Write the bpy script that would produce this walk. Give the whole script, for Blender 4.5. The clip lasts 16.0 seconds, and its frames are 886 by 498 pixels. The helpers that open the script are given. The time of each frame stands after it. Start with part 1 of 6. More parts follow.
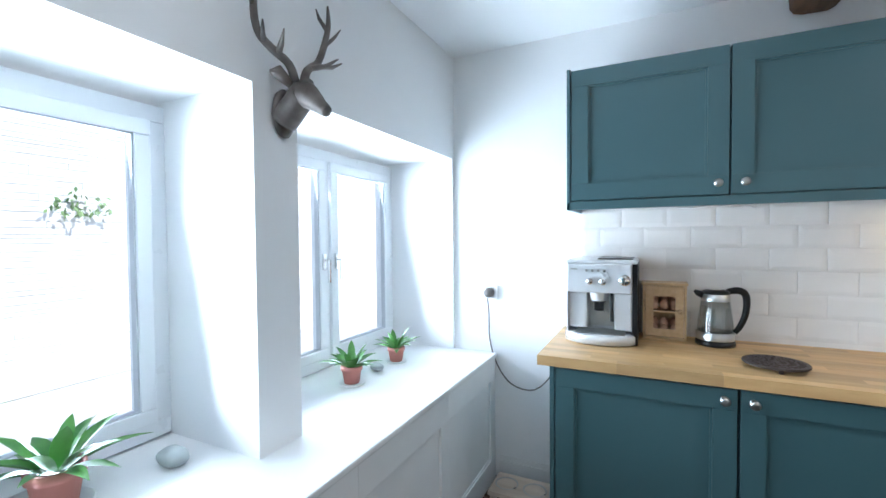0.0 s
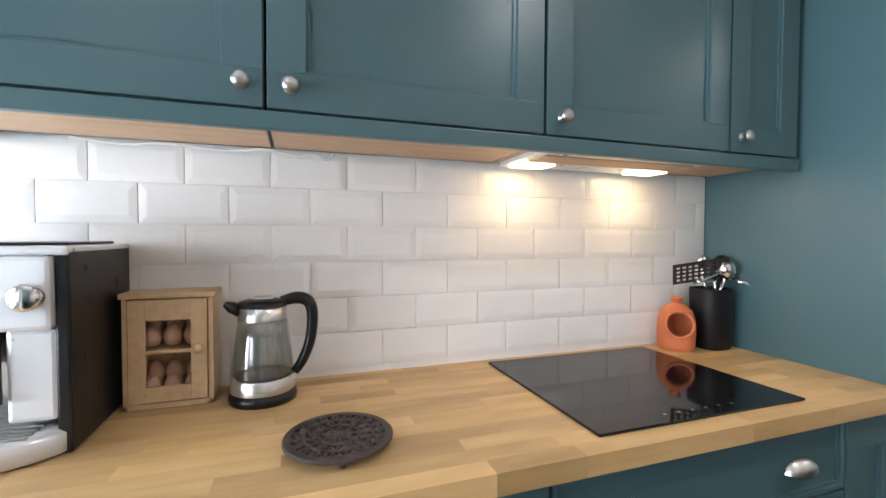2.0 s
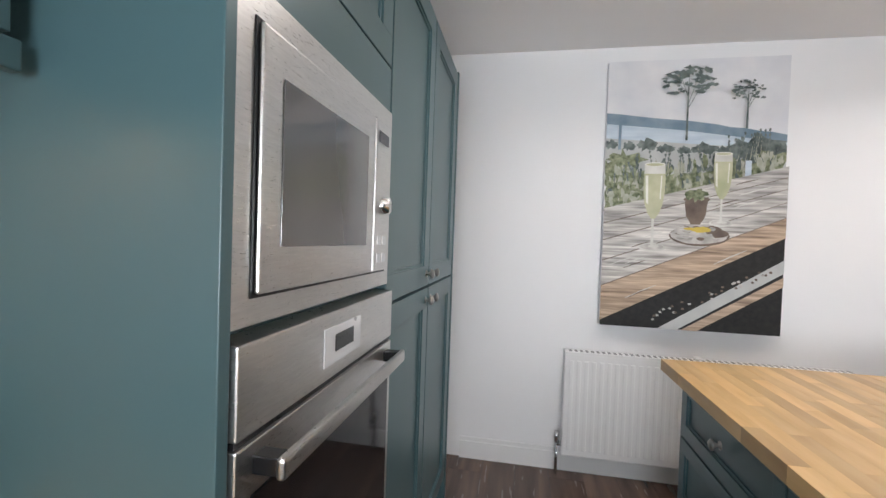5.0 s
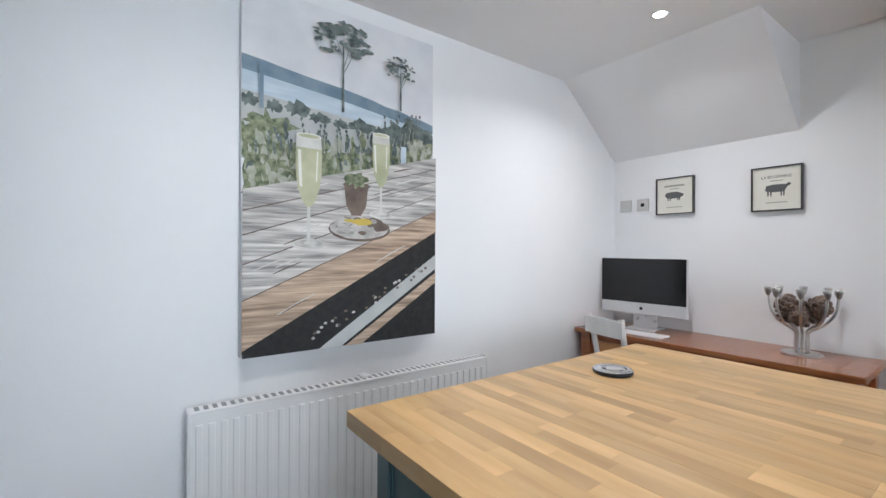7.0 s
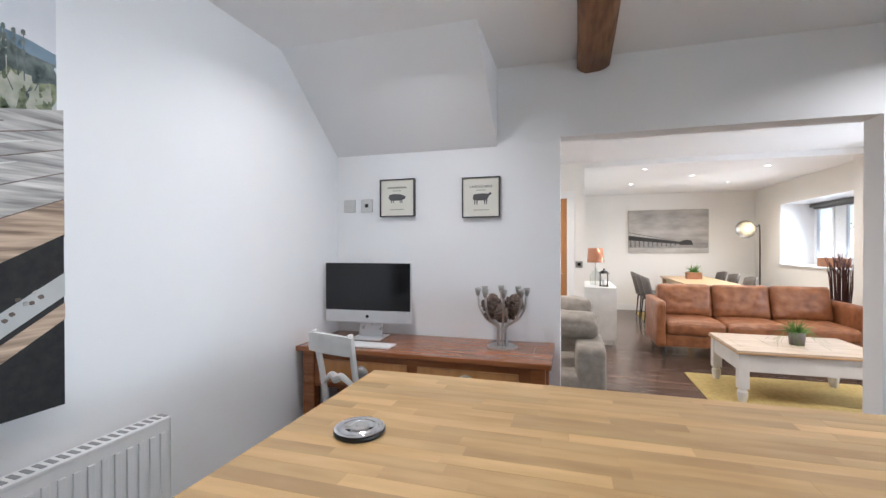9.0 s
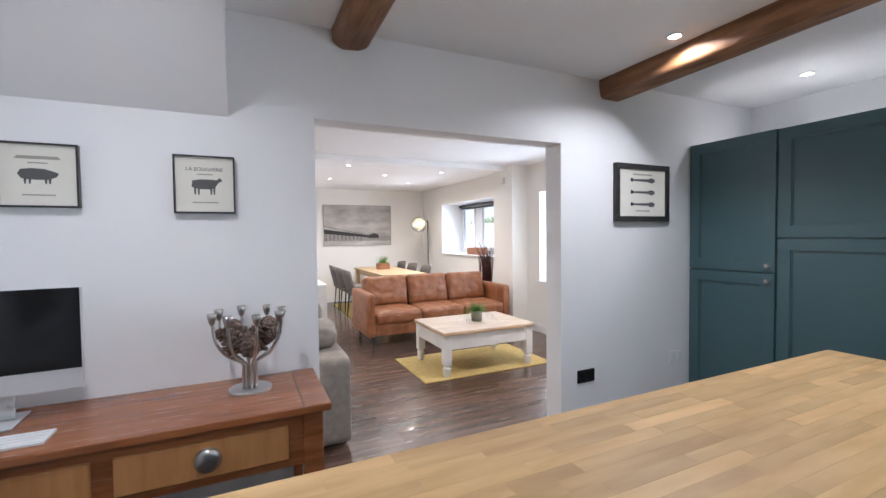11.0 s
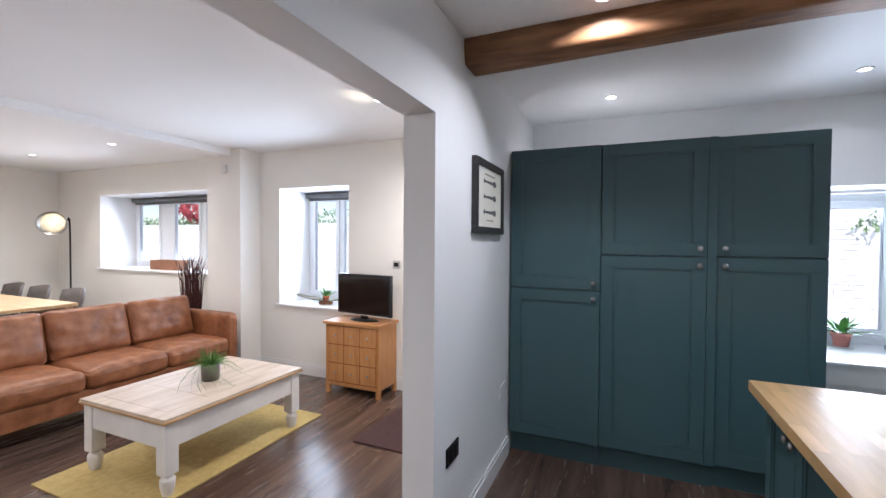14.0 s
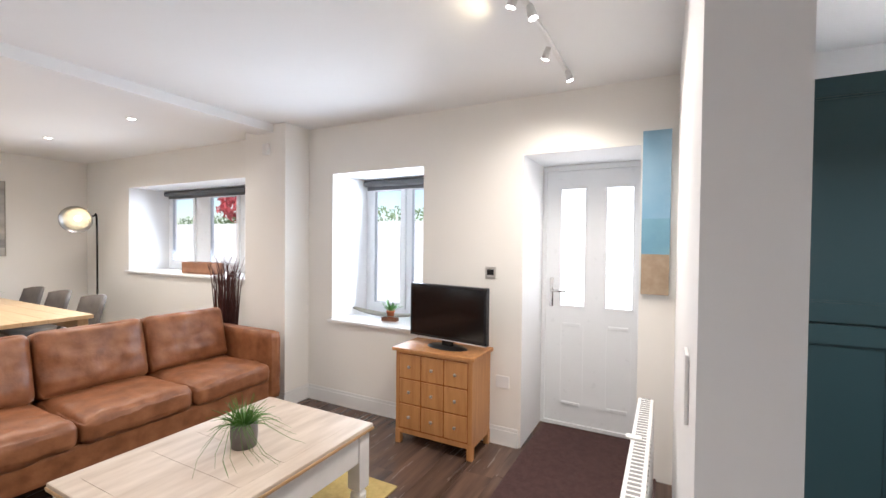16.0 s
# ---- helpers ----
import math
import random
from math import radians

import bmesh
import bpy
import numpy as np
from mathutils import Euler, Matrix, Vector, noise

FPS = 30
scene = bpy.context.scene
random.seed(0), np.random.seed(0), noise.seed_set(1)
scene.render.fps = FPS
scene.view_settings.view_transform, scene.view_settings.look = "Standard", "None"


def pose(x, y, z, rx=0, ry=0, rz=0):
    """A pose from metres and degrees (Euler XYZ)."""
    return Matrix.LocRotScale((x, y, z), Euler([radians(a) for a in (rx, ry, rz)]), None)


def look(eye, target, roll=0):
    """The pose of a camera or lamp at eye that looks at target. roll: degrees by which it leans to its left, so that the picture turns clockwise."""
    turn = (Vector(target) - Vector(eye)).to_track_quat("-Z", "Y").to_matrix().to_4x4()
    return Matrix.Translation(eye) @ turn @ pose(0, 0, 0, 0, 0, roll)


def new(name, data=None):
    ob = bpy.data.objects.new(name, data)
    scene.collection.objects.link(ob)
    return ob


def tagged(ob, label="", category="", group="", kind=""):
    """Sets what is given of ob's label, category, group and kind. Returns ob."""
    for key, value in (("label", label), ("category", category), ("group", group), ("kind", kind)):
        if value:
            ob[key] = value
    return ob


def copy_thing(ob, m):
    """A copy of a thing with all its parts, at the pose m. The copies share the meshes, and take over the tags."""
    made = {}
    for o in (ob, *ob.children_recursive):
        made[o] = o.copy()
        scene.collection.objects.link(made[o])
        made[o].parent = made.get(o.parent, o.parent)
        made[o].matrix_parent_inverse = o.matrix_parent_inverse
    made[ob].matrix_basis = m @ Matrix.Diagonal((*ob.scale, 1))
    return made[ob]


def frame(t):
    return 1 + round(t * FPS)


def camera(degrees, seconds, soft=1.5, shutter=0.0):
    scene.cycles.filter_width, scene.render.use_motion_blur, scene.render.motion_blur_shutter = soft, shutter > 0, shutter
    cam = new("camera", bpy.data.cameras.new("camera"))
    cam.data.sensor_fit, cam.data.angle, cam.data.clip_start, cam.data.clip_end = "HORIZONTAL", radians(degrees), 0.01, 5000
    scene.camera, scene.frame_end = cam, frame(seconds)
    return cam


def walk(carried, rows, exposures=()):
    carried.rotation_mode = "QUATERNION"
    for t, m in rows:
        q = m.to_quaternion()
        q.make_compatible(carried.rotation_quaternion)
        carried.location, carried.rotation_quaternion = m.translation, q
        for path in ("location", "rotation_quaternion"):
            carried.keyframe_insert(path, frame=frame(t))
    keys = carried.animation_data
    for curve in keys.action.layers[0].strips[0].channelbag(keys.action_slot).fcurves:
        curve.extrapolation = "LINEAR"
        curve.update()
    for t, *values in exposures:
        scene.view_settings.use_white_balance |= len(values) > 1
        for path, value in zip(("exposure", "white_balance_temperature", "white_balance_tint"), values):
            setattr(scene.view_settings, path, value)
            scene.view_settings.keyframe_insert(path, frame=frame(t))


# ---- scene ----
cam = camera(92.2, 16.0)
PATH = [
    (0, (0.606, 0.262, 1.389), (-0.267, 2.061, 1.336), -0.5),
    (0.5, (0.681, 0.529, 1.379), (0.107, 2.444, 1.328), -0.2),
    (1, (0.777, 0.836, 1.34), (0.596, 2.827, 1.299), 0.0),
    (1.5, (0.867, 1.107, 1.315), (1.117, 3.091, 1.27), -0.0),
    (2, (0.943, 1.348, 1.301), (1.592, 3.239, 1.245), 0.2),
    (2.5, (1.061, 1.509, 1.277), (2.065, 3.237, 1.21), 0.6),
    (3, (1.238, 1.616, 1.266), (2.509, 3.16, 1.207), 0.7),
    (3.5, (1.41, 1.698, 1.282), (2.914, 3.016, 1.224), 0.9),
    (4, (1.584, 1.747, 1.295), (3.293, 2.784, 1.245), 1.0),
    (4.5, (1.784, 1.712, 1.321), (3.647, 2.438, 1.271), 1.3),
    (4.7, (1.875, 1.686, 1.333), (3.785, 2.276, 1.283), 1.7),
    (6.8, (2.706, 1.627, 1.325), (4.397, 0.559, 1.318), 0.1),
    (7, (2.752, 1.566, 1.307), (4.367, 0.387, 1.311), 0.3),
    (7.5, (2.846, 1.467, 1.327), (4.257, 0.049, 1.323), 0.2),
    (8, (2.922, 1.391, 1.34), (4.116, -0.213, 1.335), -0.0),
    (8.5, (2.991, 1.312, 1.357), (3.887, -0.476, 1.349), -0.0),
    (9, (3.057, 1.229, 1.359), (3.629, -0.687, 1.347), -0.1),
    (9.5, (3.163, 1.13, 1.35), (3.4, -0.855, 1.336), -0.2),
    (9.7, (3.209, 1.094, 1.355), (3.3, -0.904, 1.339), -0.6),
    (11.8, (3.548, 0.447, 1.455), (2.237, -1.062, 1.402), 0.4),
    (12, (3.564, 0.345, 1.436), (2.156, -1.074, 1.396), 0.5),
    (12.5, (3.536, 0.089, 1.453), (1.899, -1.058, 1.41), 0.4),
    (13, (3.465, -0.192, 1.453), (1.71, -1.149, 1.412), 0.5),
    (13.5, (3.381, -0.453, 1.472), (1.566, -1.292, 1.431), 0.4),
    (14, (3.223, -0.654, 1.47), (1.386, -1.442, 1.43), 0.4),
    (14.5, (2.969, -0.811, 1.46), (1.129, -1.596, 1.42), 0.4),
    (15, (2.756, -1.021, 1.446), (0.917, -1.806, 1.407), 0.4),
    (15.5, (2.577, -1.286, 1.446), (0.749, -2.097, 1.409), 0.6),
    (16, (2.445, -1.594, 1.45), (0.675, -2.525, 1.414), 0.6),
]
EXPOSURES = [(0, .58, 5550, 7), (1.5, .70, 5900, 10), (2.5, .74, 6500, 15), (4.5, .66, 6600, 15), (7, .66, 5950, 11), (9.5, .58, 5900, 12), (12.5, .49, 5600, 14), (14.5, .35, 5750, 14), (16, .34, 6000, 13)]
walk(cam, [(t, look(eye, target, roll)) for t, eye, target, roll in PATH], EXPOSURES)

# ---- light ----
wd = bpy.data.worlds.new("sky"); scene.world = wd; wd.use_nodes = True
_n = wd.node_tree.nodes; _sky = _n.new("ShaderNodeTexSky"); _sky.sky_type = "NISHITA"; _sky.sun_disc = False
_sky.sun_elevation, _sky.sun_rotation = radians(48), radians(70)
_n["Background"].inputs[1].default_value = 0.15
wd.node_tree.links.new(_sky.outputs[0], _n["Background"].inputs[0])
_sun = bpy.data.lights.new("sun", "SUN"); _sun.energy, _sun.angle, _sun.color = 5.0, radians(0.5), (1, .96, .9)
new("sun", _sun).matrix_world = look((9, 4, 14), (-3, 0, 0))


def area(name, eye, target, sx, sy, watts, colour=(1, 1, 1), spread=180):
    l = bpy.data.lights.new(name, "AREA"); l.shape, l.size, l.size_y, l.energy, l.color, l.spread = "RECTANGLE", sx, sy, watts, colour, radians(spread)
    o = new(name, l); o.matrix_world = look(eye, target); return o


def spot(name, eye, target, watts, colour, angle=120, blend=0.6, size=0.04):
    l = bpy.data.lights.new(name, "SPOT"); l.energy, l.color, l.spot_size, l.spot_blend, l.shadow_soft_size = watts, colour, radians(angle), blend, size
    o = new(name, l); o.matrix_world = look(eye, target); return o


DAY = (.86, .94, 1.0)
area("window_light", (-.80, 1.95, 1.29), (1, 1.95, 1.7), 1.1, 1.0, 24, DAY, 125)
area("window_light", (-.80, .82, 1.29), (1, .82, 1.7), .55, 1.0, 15, DAY, 125)
area("window_light", (-.86, -3.75, 1.4), (1, -3.75, 1.6), .85, 1.15, 20, DAY, 130)
area("window_light", (-.86, -6.5, 1.55), (1, -6.5, 1.0), 1.9, .9, 25, DAY, 130)

# ---- materials ----
def mat(name, col, rough=.5, metal=0.0, var=.06, scale=6, bump=.0, bscale=60, alt=None, coat=0.0, emit=None, estr=0, trans=0, random_obj=0.0, stretch=None, spec=.5, rv=.07, detail=6):
    m = bpy.data.materials.new(name); m.use_nodes = True
    nt = m.node_tree; N, L = nt.nodes, nt.links; p = N["Principled BSDF"]
    p.inputs["Roughness"].default_value, p.inputs["Metallic"].default_value = rough, metal
    p.inputs["Coat Weight"].default_value, p.inputs["Transmission Weight"].default_value = coat, trans
    p.inputs["Specular IOR Level"].default_value = spec
    tc = N.new("ShaderNodeTexCoord"); vec = tc.outputs["Object"]
    if stretch:
        mp = N.new("ShaderNodeMapping"); mp.inputs["Scale"].default_value = stretch; L.new(vec, mp.inputs[0]); vec = mp.outputs[0]
        if random_obj:
            oi = N.new("ShaderNodeObjectInfo"); mu = N.new("ShaderNodeMath"); mu.operation = "MULTIPLY"; mu.inputs[1].default_value = 37.0
            L.new(oi.outputs["Random"], mu.inputs[0]); cx = N.new("ShaderNodeCombineXYZ"); L.new(mu.outputs[0], cx.inputs[2]); L.new(mu.outputs[0], cx.inputs[0])
            L.new(cx.outputs[0], mp.inputs["Location"])
    nz = N.new("ShaderNodeTexNoise"); nz.inputs["Scale"].default_value, nz.inputs["Detail"].default_value = scale, detail; L.new(vec, nz.inputs[0])
    rp = N.new("ShaderNodeValToRGB"); rp.color_ramp.elements[0].position, rp.color_ramp.elements[1].position = .3, .7
    b = alt or [c * (1 + 2 * var) for c in col]
    a = col if alt else [c * (1 - 2 * var) for c in col]
    rp.color_ramp.elements[0].color, rp.color_ramp.elements[1].color = (*a, 1), (*[min(1, c) for c in b], 1)
    L.new(nz.outputs["Fac"], rp.inputs[0]); out = rp.outputs[0]
    if random_obj:
        oi = N.new("ShaderNodeObjectInfo"); hs = N.new("ShaderNodeHueSaturation"); mr = N.new("ShaderNodeMapRange")
        mr.inputs[3].default_value, mr.inputs[4].default_value = 1 - random_obj, 1 + random_obj
        L.new(oi.outputs["Random"], mr.inputs[0]); L.new(mr.outputs[0], hs.inputs["Value"]); L.new(out, hs.inputs["Color"]); out = hs.outputs[0]
    L.new(out, p.inputs["Base Color"])
    rr = N.new("ShaderNodeMapRange"); rr.inputs[3].default_value, rr.inputs[4].default_value = max(0, rough - rv), min(1, rough + rv)
    n2 = N.new("ShaderNodeTexNoise"); n2.inputs["Scale"].default_value = scale * 2.7; n2.inputs["Detail"].default_value = min(2, detail); L.new(vec, n2.inputs[0]); L.new(n2.outputs["Fac"], rr.inputs[0]); L.new(rr.outputs[0], p.inputs["Roughness"])
    if bump:
        n3 = N.new("ShaderNodeTexNoise"); n3.inputs["Scale"].default_value, n3.inputs["Detail"].default_value = bscale, 4; L.new(vec, n3.inputs[0])
        bp = N.new("ShaderNodeBump"); bp.inputs["Strength"].default_value, bp.inputs["Distance"].default_value = bump, .004
        L.new(n3.outputs["Fac"], bp.inputs["Height"]); L.new(bp.outputs[0], p.inputs["Normal"])
    if emit:
        p.inputs["Emission Color"].default_value, p.inputs["Emission Strength"].default_value = (*emit, 1), estr
    return m


M_wall = mat("wall_paint", (.85, .85, .85), .7, var=.008, scale=1.5, bump=.08, bscale=90)
M_cream = mat("warm_wall_paint", (.84, .82, .78), .7, var=.008, scale=1.5, bump=.08, bscale=90)
M_ceil = mat("ceiling_paint", (.87, .87, .87), .8, var=.008, scale=1.2, bump=.05)
M_trim = mat("white_gloss", (.82, .82, .81), .35, var=.008)
M_upvc = mat("white_upvc", (.80, .82, .84), .3, var=.008)
M_teal = mat("teal_paint", (.056, .112, .123), .34, var=.01, spec=.5, scale=1.3, rv=.015, detail=1)
M_tile = mat("glazed_tile", (.80, .79, .77), .12, var=.01, scale=9, bump=.03, bscale=20, random_obj=.03)
M_grout = mat("grout", (.76, .75, .73), .9, var=.03)
M_oak = mat("oak_stave", (.44, .27, .108), .40, scale=7, alt=(.60, .40, .185), bump=.04, bscale=60, random_obj=.21, rv=.1, stretch=(.5, 2.5, 2.5), detail=9)
M_oakp = mat("oak_plain", (.42, .26, .12), .4, scale=14, alt=(.54, .36, .185), stretch=(.5, 4, 4))
M_floor = mat("dark_laminate", (.052, .033, .026), .25, scale=5, alt=(.15, .094, .07), bump=.03, bscale=50, random_obj=.18, stretch=(.3, 3, 3), coat=.1)
M_mahog = mat("mahogany", (.21, .066, .022), .25, scale=8, alt=(.38, .14, .05), bump=.03, stretch=(.4, 5, 5), coat=.3)
M_pine = mat("honey_pine", (.42, .185, .06), .38, scale=8, alt=(.55, .27, .10), stretch=(4, 4, .5))
M_doorwood = mat("oak_door_wood", (.36, .16, .055), .4, scale=8, alt=(.48, .24, .09), stretch=(5, 5, .4))
M_beam = mat("old_timber", (.11, .045, .016), .6, scale=7, alt=(.32, .15, .062), bump=.7, bscale=18, stretch=(4, .6, 4))
M_steel = mat("brushed_steel", (.62, .61, .59), .3, 1.0, var=.03, scale=30, stretch=(1, 1, 12))
M_chrome = mat("chrome", (.75, .75, .75), .12, 1.0, var=.01)
M_pewter = mat("pewter", (.44, .43, .41), .3, 1.0, var=.05)
M_black = mat("black_plastic", (.009, .009, .010), .3, var=.05, spec=.35)
M_blackm = mat("black_matt", (.008, .008, .009), .5, var=.05, spec=.25)
M_screen = mat("dark_screen", (.006, .006, .007), .12, var=.02)
M_hob = mat("ceramic_glass", (.006, .006, .007), .04, var=.02)
M_silver = mat("silver_plastic", (.66, .67, .68), .3, .35, var=.02)
M_white = mat("white_plastic", (.8, .8, .8), .35, var=.01)
M_terra = mat("terracotta", (.52, .15, .055), .75, var=.06, scale=12, bump=.1)
M_pink = mat("pink_terracotta", (.55, .22, .18), .7, var=.05)
M_leaf = mat("leaf_green", (.045, .16, .03), .45, scale=14, alt=(.13, .30, .06))
M_grass = mat("grass_green", (.05, .15, .025), .5, scale=14, alt=(.14, .28, .05))
M_stone = mat("grey_pebble", (.42, .46, .46), .8, var=.06, scale=12)
M_iron = mat("cast_iron", (.06, .045, .04), .5, .5, var=.1, scale=30, bump=.2)
M_leather = mat("tan_leather", (.19, .068, .026), .42, scale=11, alt=(.36, .148, .064), bump=.4, bscale=34, detail=10)
M_yellow = mat("yellow_rug_wool", (.46, .34, .12), .95, scale=30, alt=(.58, .45, .18), bump=.6, bscale=180)
M_brownmat = mat("brown_mat_pile", (.05, .022, .02), .95, scale=30, alt=(.075, .035, .032), bump=.7, bscale=200)
M_greyfab = mat("taupe_fabric", (.30, .27, .24), .9, var=.08, scale=20, bump=.4, bscale=150)
M_greychair = mat("grey_chair_leather", (.13, .115, .105), .55, var=.08, scale=12)
M_wpaint = mat("chalky_white_paint", (.74, .73, .71), .45, var=.03, scale=8)
M_washed = mat("washed_pine", (.46, .36, .27), .42, scale=5, alt=(.64, .54, .44), stretch=(.6, 3, 3), detail=10)
M_paleoak = mat("pale_oak", (.50, .34, .18), .4, scale=9, alt=(.60, .43, .25), stretch=(5, .5, 5))
M_bronze = mat("stag_bronze", (.085, .07, .06), .5, .35, scale=14, alt=(.24, .21, .19), bump=.4, bscale=40)
M_frame = mat("dark_frame", (.03, .028, .027), .4, var=.1, scale=14)
M_paper = mat("aged_paper", (.72, .69, .60), .8, scale=4, alt=(.79, .77, .69))
M_ink = mat("ink", (.10, .10, .10), .7, var=.05)
M_faint = mat("faint_ink", (.36, .34, .28), .8, var=.05)
M_copper = mat("copper_shade", (.42, .19, .11), .35, .5, var=.05)
M_wicker = mat("dark_red_wicker", (.06, .012, .010), .6, var=.15, scale=40)
M_blind = mat("grey_blind", (.13, .13, .135), .6, var=.05)
M_woodbox = mat("wooden_box", (.26, .11, .055), .5, scale=9, alt=(.36, .17, .09))
M_glow = mat("lamp_glow", (1, 1, 1), .5, emit=(1, .95, .86), estr=14)
M_glowwarm = mat("warm_lamp_glow", (1, .9, .7), .5, emit=(1, .80, .48), estr=3)
M_extwall = mat("garden_stone", (.6, .58, .55), .9, scale=5, alt=(.75, .73, .70), bump=.6, bscale=14, random_obj=.25)
M_ground = mat("pale_paving", (.48, .47, .45), .9, var=.08, scale=3, bump=.3)
M_hedge = mat("hedge_leaf", (.10, .17, .06), .7, scale=5, alt=(.24, .33, .14))
M_redleaf = mat("red_leaf", (.30, .03, .04), .7, scale=5, alt=(.5, .08, .08))
M_cork = mat("shaker_panel_oak", (.50, .31, .17), .5, scale=9, alt=(.60, .40, .24), stretch=(.5, 5, 5))
M_egg = mat("egg", (.50, .30, .2), .6, var=.05)
M_mwglass = mat("microwave_glass", (.20, .20, .20), .12, .6, var=.03)
M_gasket = mat("grey_gasket", (.50, .52, .55), .7, var=.02)
M_slot_shade = mat("slot_shade_grey", (.30, .30, .30), .8, var=.02)
M_cone = mat("pine_cone", (.10, .065, .05), .8, scale=30, alt=(.24, .17, .13))


def glass(name, tint=(1, 1, 1), rough=0.0, gloss=.04):
    m = bpy.data.materials.new(name); m.use_nodes = True; N, L = m.node_tree.nodes, m.node_tree.links
    out = N["Material Output"]; tr = N.new("ShaderNodeBsdfTransparent"); gl = N.new("ShaderNodeBsdfGlossy"); mx = N.new("ShaderNodeMixShader")
    tr.inputs[0].default_value = (*tint, 1); gl.inputs["Roughness"].default_value = rough; mx.inputs[0].default_value = gloss
    L.new(tr.outputs[0], mx.inputs[1]); L.new(gl.outputs[0], mx.inputs[2]); L.new(mx.outputs[0], out.inputs[0])
    return m


M_glass = glass("clear_glass"); M_smoke = glass("kettle_glass", (.86, .88, .88), .02, .10)


# ---- mesh helpers ----
def box(bm, x0, x1, y0, y1, z0, z1, m=None, bev=0.0):
    vs = [bm.verts.new(Vector(c) if m is None else m @ Vector(c)) for c in ((x0, y0, z0), (x1, y0, z0), (x1, y1, z0), (x0, y1, z0), (x0, y0, z1), (x1, y0, z1), (x1, y1, z1), (x0, y1, z1))]
    fs = [bm.faces.new([vs[i] for i in f]) for f in ((0, 3, 2, 1), (4, 5, 6, 7), (0, 1, 5, 4), (1, 2, 6, 5), (2, 3, 7, 6), (3, 0, 4, 7))]
    if bev:
        bmesh.ops.bevel(bm, geom=list({e for f in fs for e in f.edges}), offset=bev, segments=2, affect="EDGES", profile=.6)
    return bm


def B(x0, x1, y0, y1, z0, z1, bev=0.003):
    return box(bmesh.new(), x0, x1, y0, y1, z0, z1, None, bev)


def lathe(profile, n=24, m=None, bm=None):
    bm = bm or bmesh.new(); m = m or Matrix(); rings = []
    for r, z in profile:
        rings.append([bm.verts.new(m @ Vector((r * math.cos(2 * math.pi * i / n), r * math.sin(2 * math.pi * i / n), z))) for i in range(n)] if r > 1e-5 else [bm.verts.new(m @ Vector((0, 0, z)))])
    for a, b in zip(rings, rings[1:]):
        for i in range(n):
            q = [a[i % len(a)], a[(i + 1) % n % len(a)], b[(i + 1) % n % len(b)], b[i % len(b)]]
            q = list(dict.fromkeys(q))
            if len(q) > 2:
                bm.faces.new(q)
    return bm


def tube(points, radii, n=8, bm=None, m=None):
    bm = bm or bmesh.new(); m = m or Matrix(); P = [Vector(p) for p in points]; rings = []
    radii = list(radii) if isinstance(radii, (list, tuple)) else [radii] * len(P)
    if n >= 6 and len(P) >= 4:
        Q, R = [], []
        for i in range(len(P) - 1):
            a, b, c, d = P[max(i - 1, 0)], P[i], P[i + 1], P[min(i + 2, len(P) - 1)]
            for k in range(4):
                f = k / 4
                Q.append(.5 * (2 * b + (c - a) * f + (2 * a - 5 * b + 4 * c - d) * f * f + (3 * b - a - 3 * c + d) * f ** 3)); R.append(radii[i] + (radii[i + 1] - radii[i]) * f)
        P, radii = Q + [P[-1]], R + [radii[-1]]
    for i, p in enumerate(P):
        d = (P[min(i + 1, len(P) - 1)] - P[max(i - 1, 0)]).normalized()
        u = d.cross(Vector((.13, .31, 1)) if abs(d.z) < .9 else Vector((1, .2, 0))).normalized() if i == 0 else (u - d * u.dot(d)).normalized()
        v = d.cross(u)
        rings.append([bm.verts.new(m @ (p + radii[i] * (math.cos(2 * math.pi * k / n) * u + math.sin(2 * math.pi * k / n) * v))) for k in range(n)])
    for a, b in zip(rings, rings[1:]):
        for k in range(n):
            bm.faces.new((a[k], a[(k + 1) % n], b[(k + 1) % n], b[k]))
    bm.faces.new(rings[0][::-1]); bm.faces.new(rings[-1])
    return bm


def obj(name, bm, material, smooth=False):
    bmesh.ops.recalc_face_normals(bm, faces=bm.faces)
    me = bpy.data.meshes.new(name); bm.to_mesh(me); bm.free(); me.materials.append(material)
    if smooth:
        for p in me.polygons:
            p.use_smooth = True
    return new(name, me)


def part(name, bm, material, parent, label="", smooth=False):
    o = obj(name, bm, material, smooth); o.parent = parent
    return tagged(o, label)


def thing(name, x, y, z, label, category, group="", rz=0, kind=""):
    e = new(name); e.matrix_basis = pose(x, y, z, 0, 0, rz)
    return tagged(e, label, category, group, kind)


def setting(name, bm, material, label, smooth=False, cat=""):
    return tagged(obj(name, bm, material, smooth), label, cat or name.split("_")[0], "", "structure")


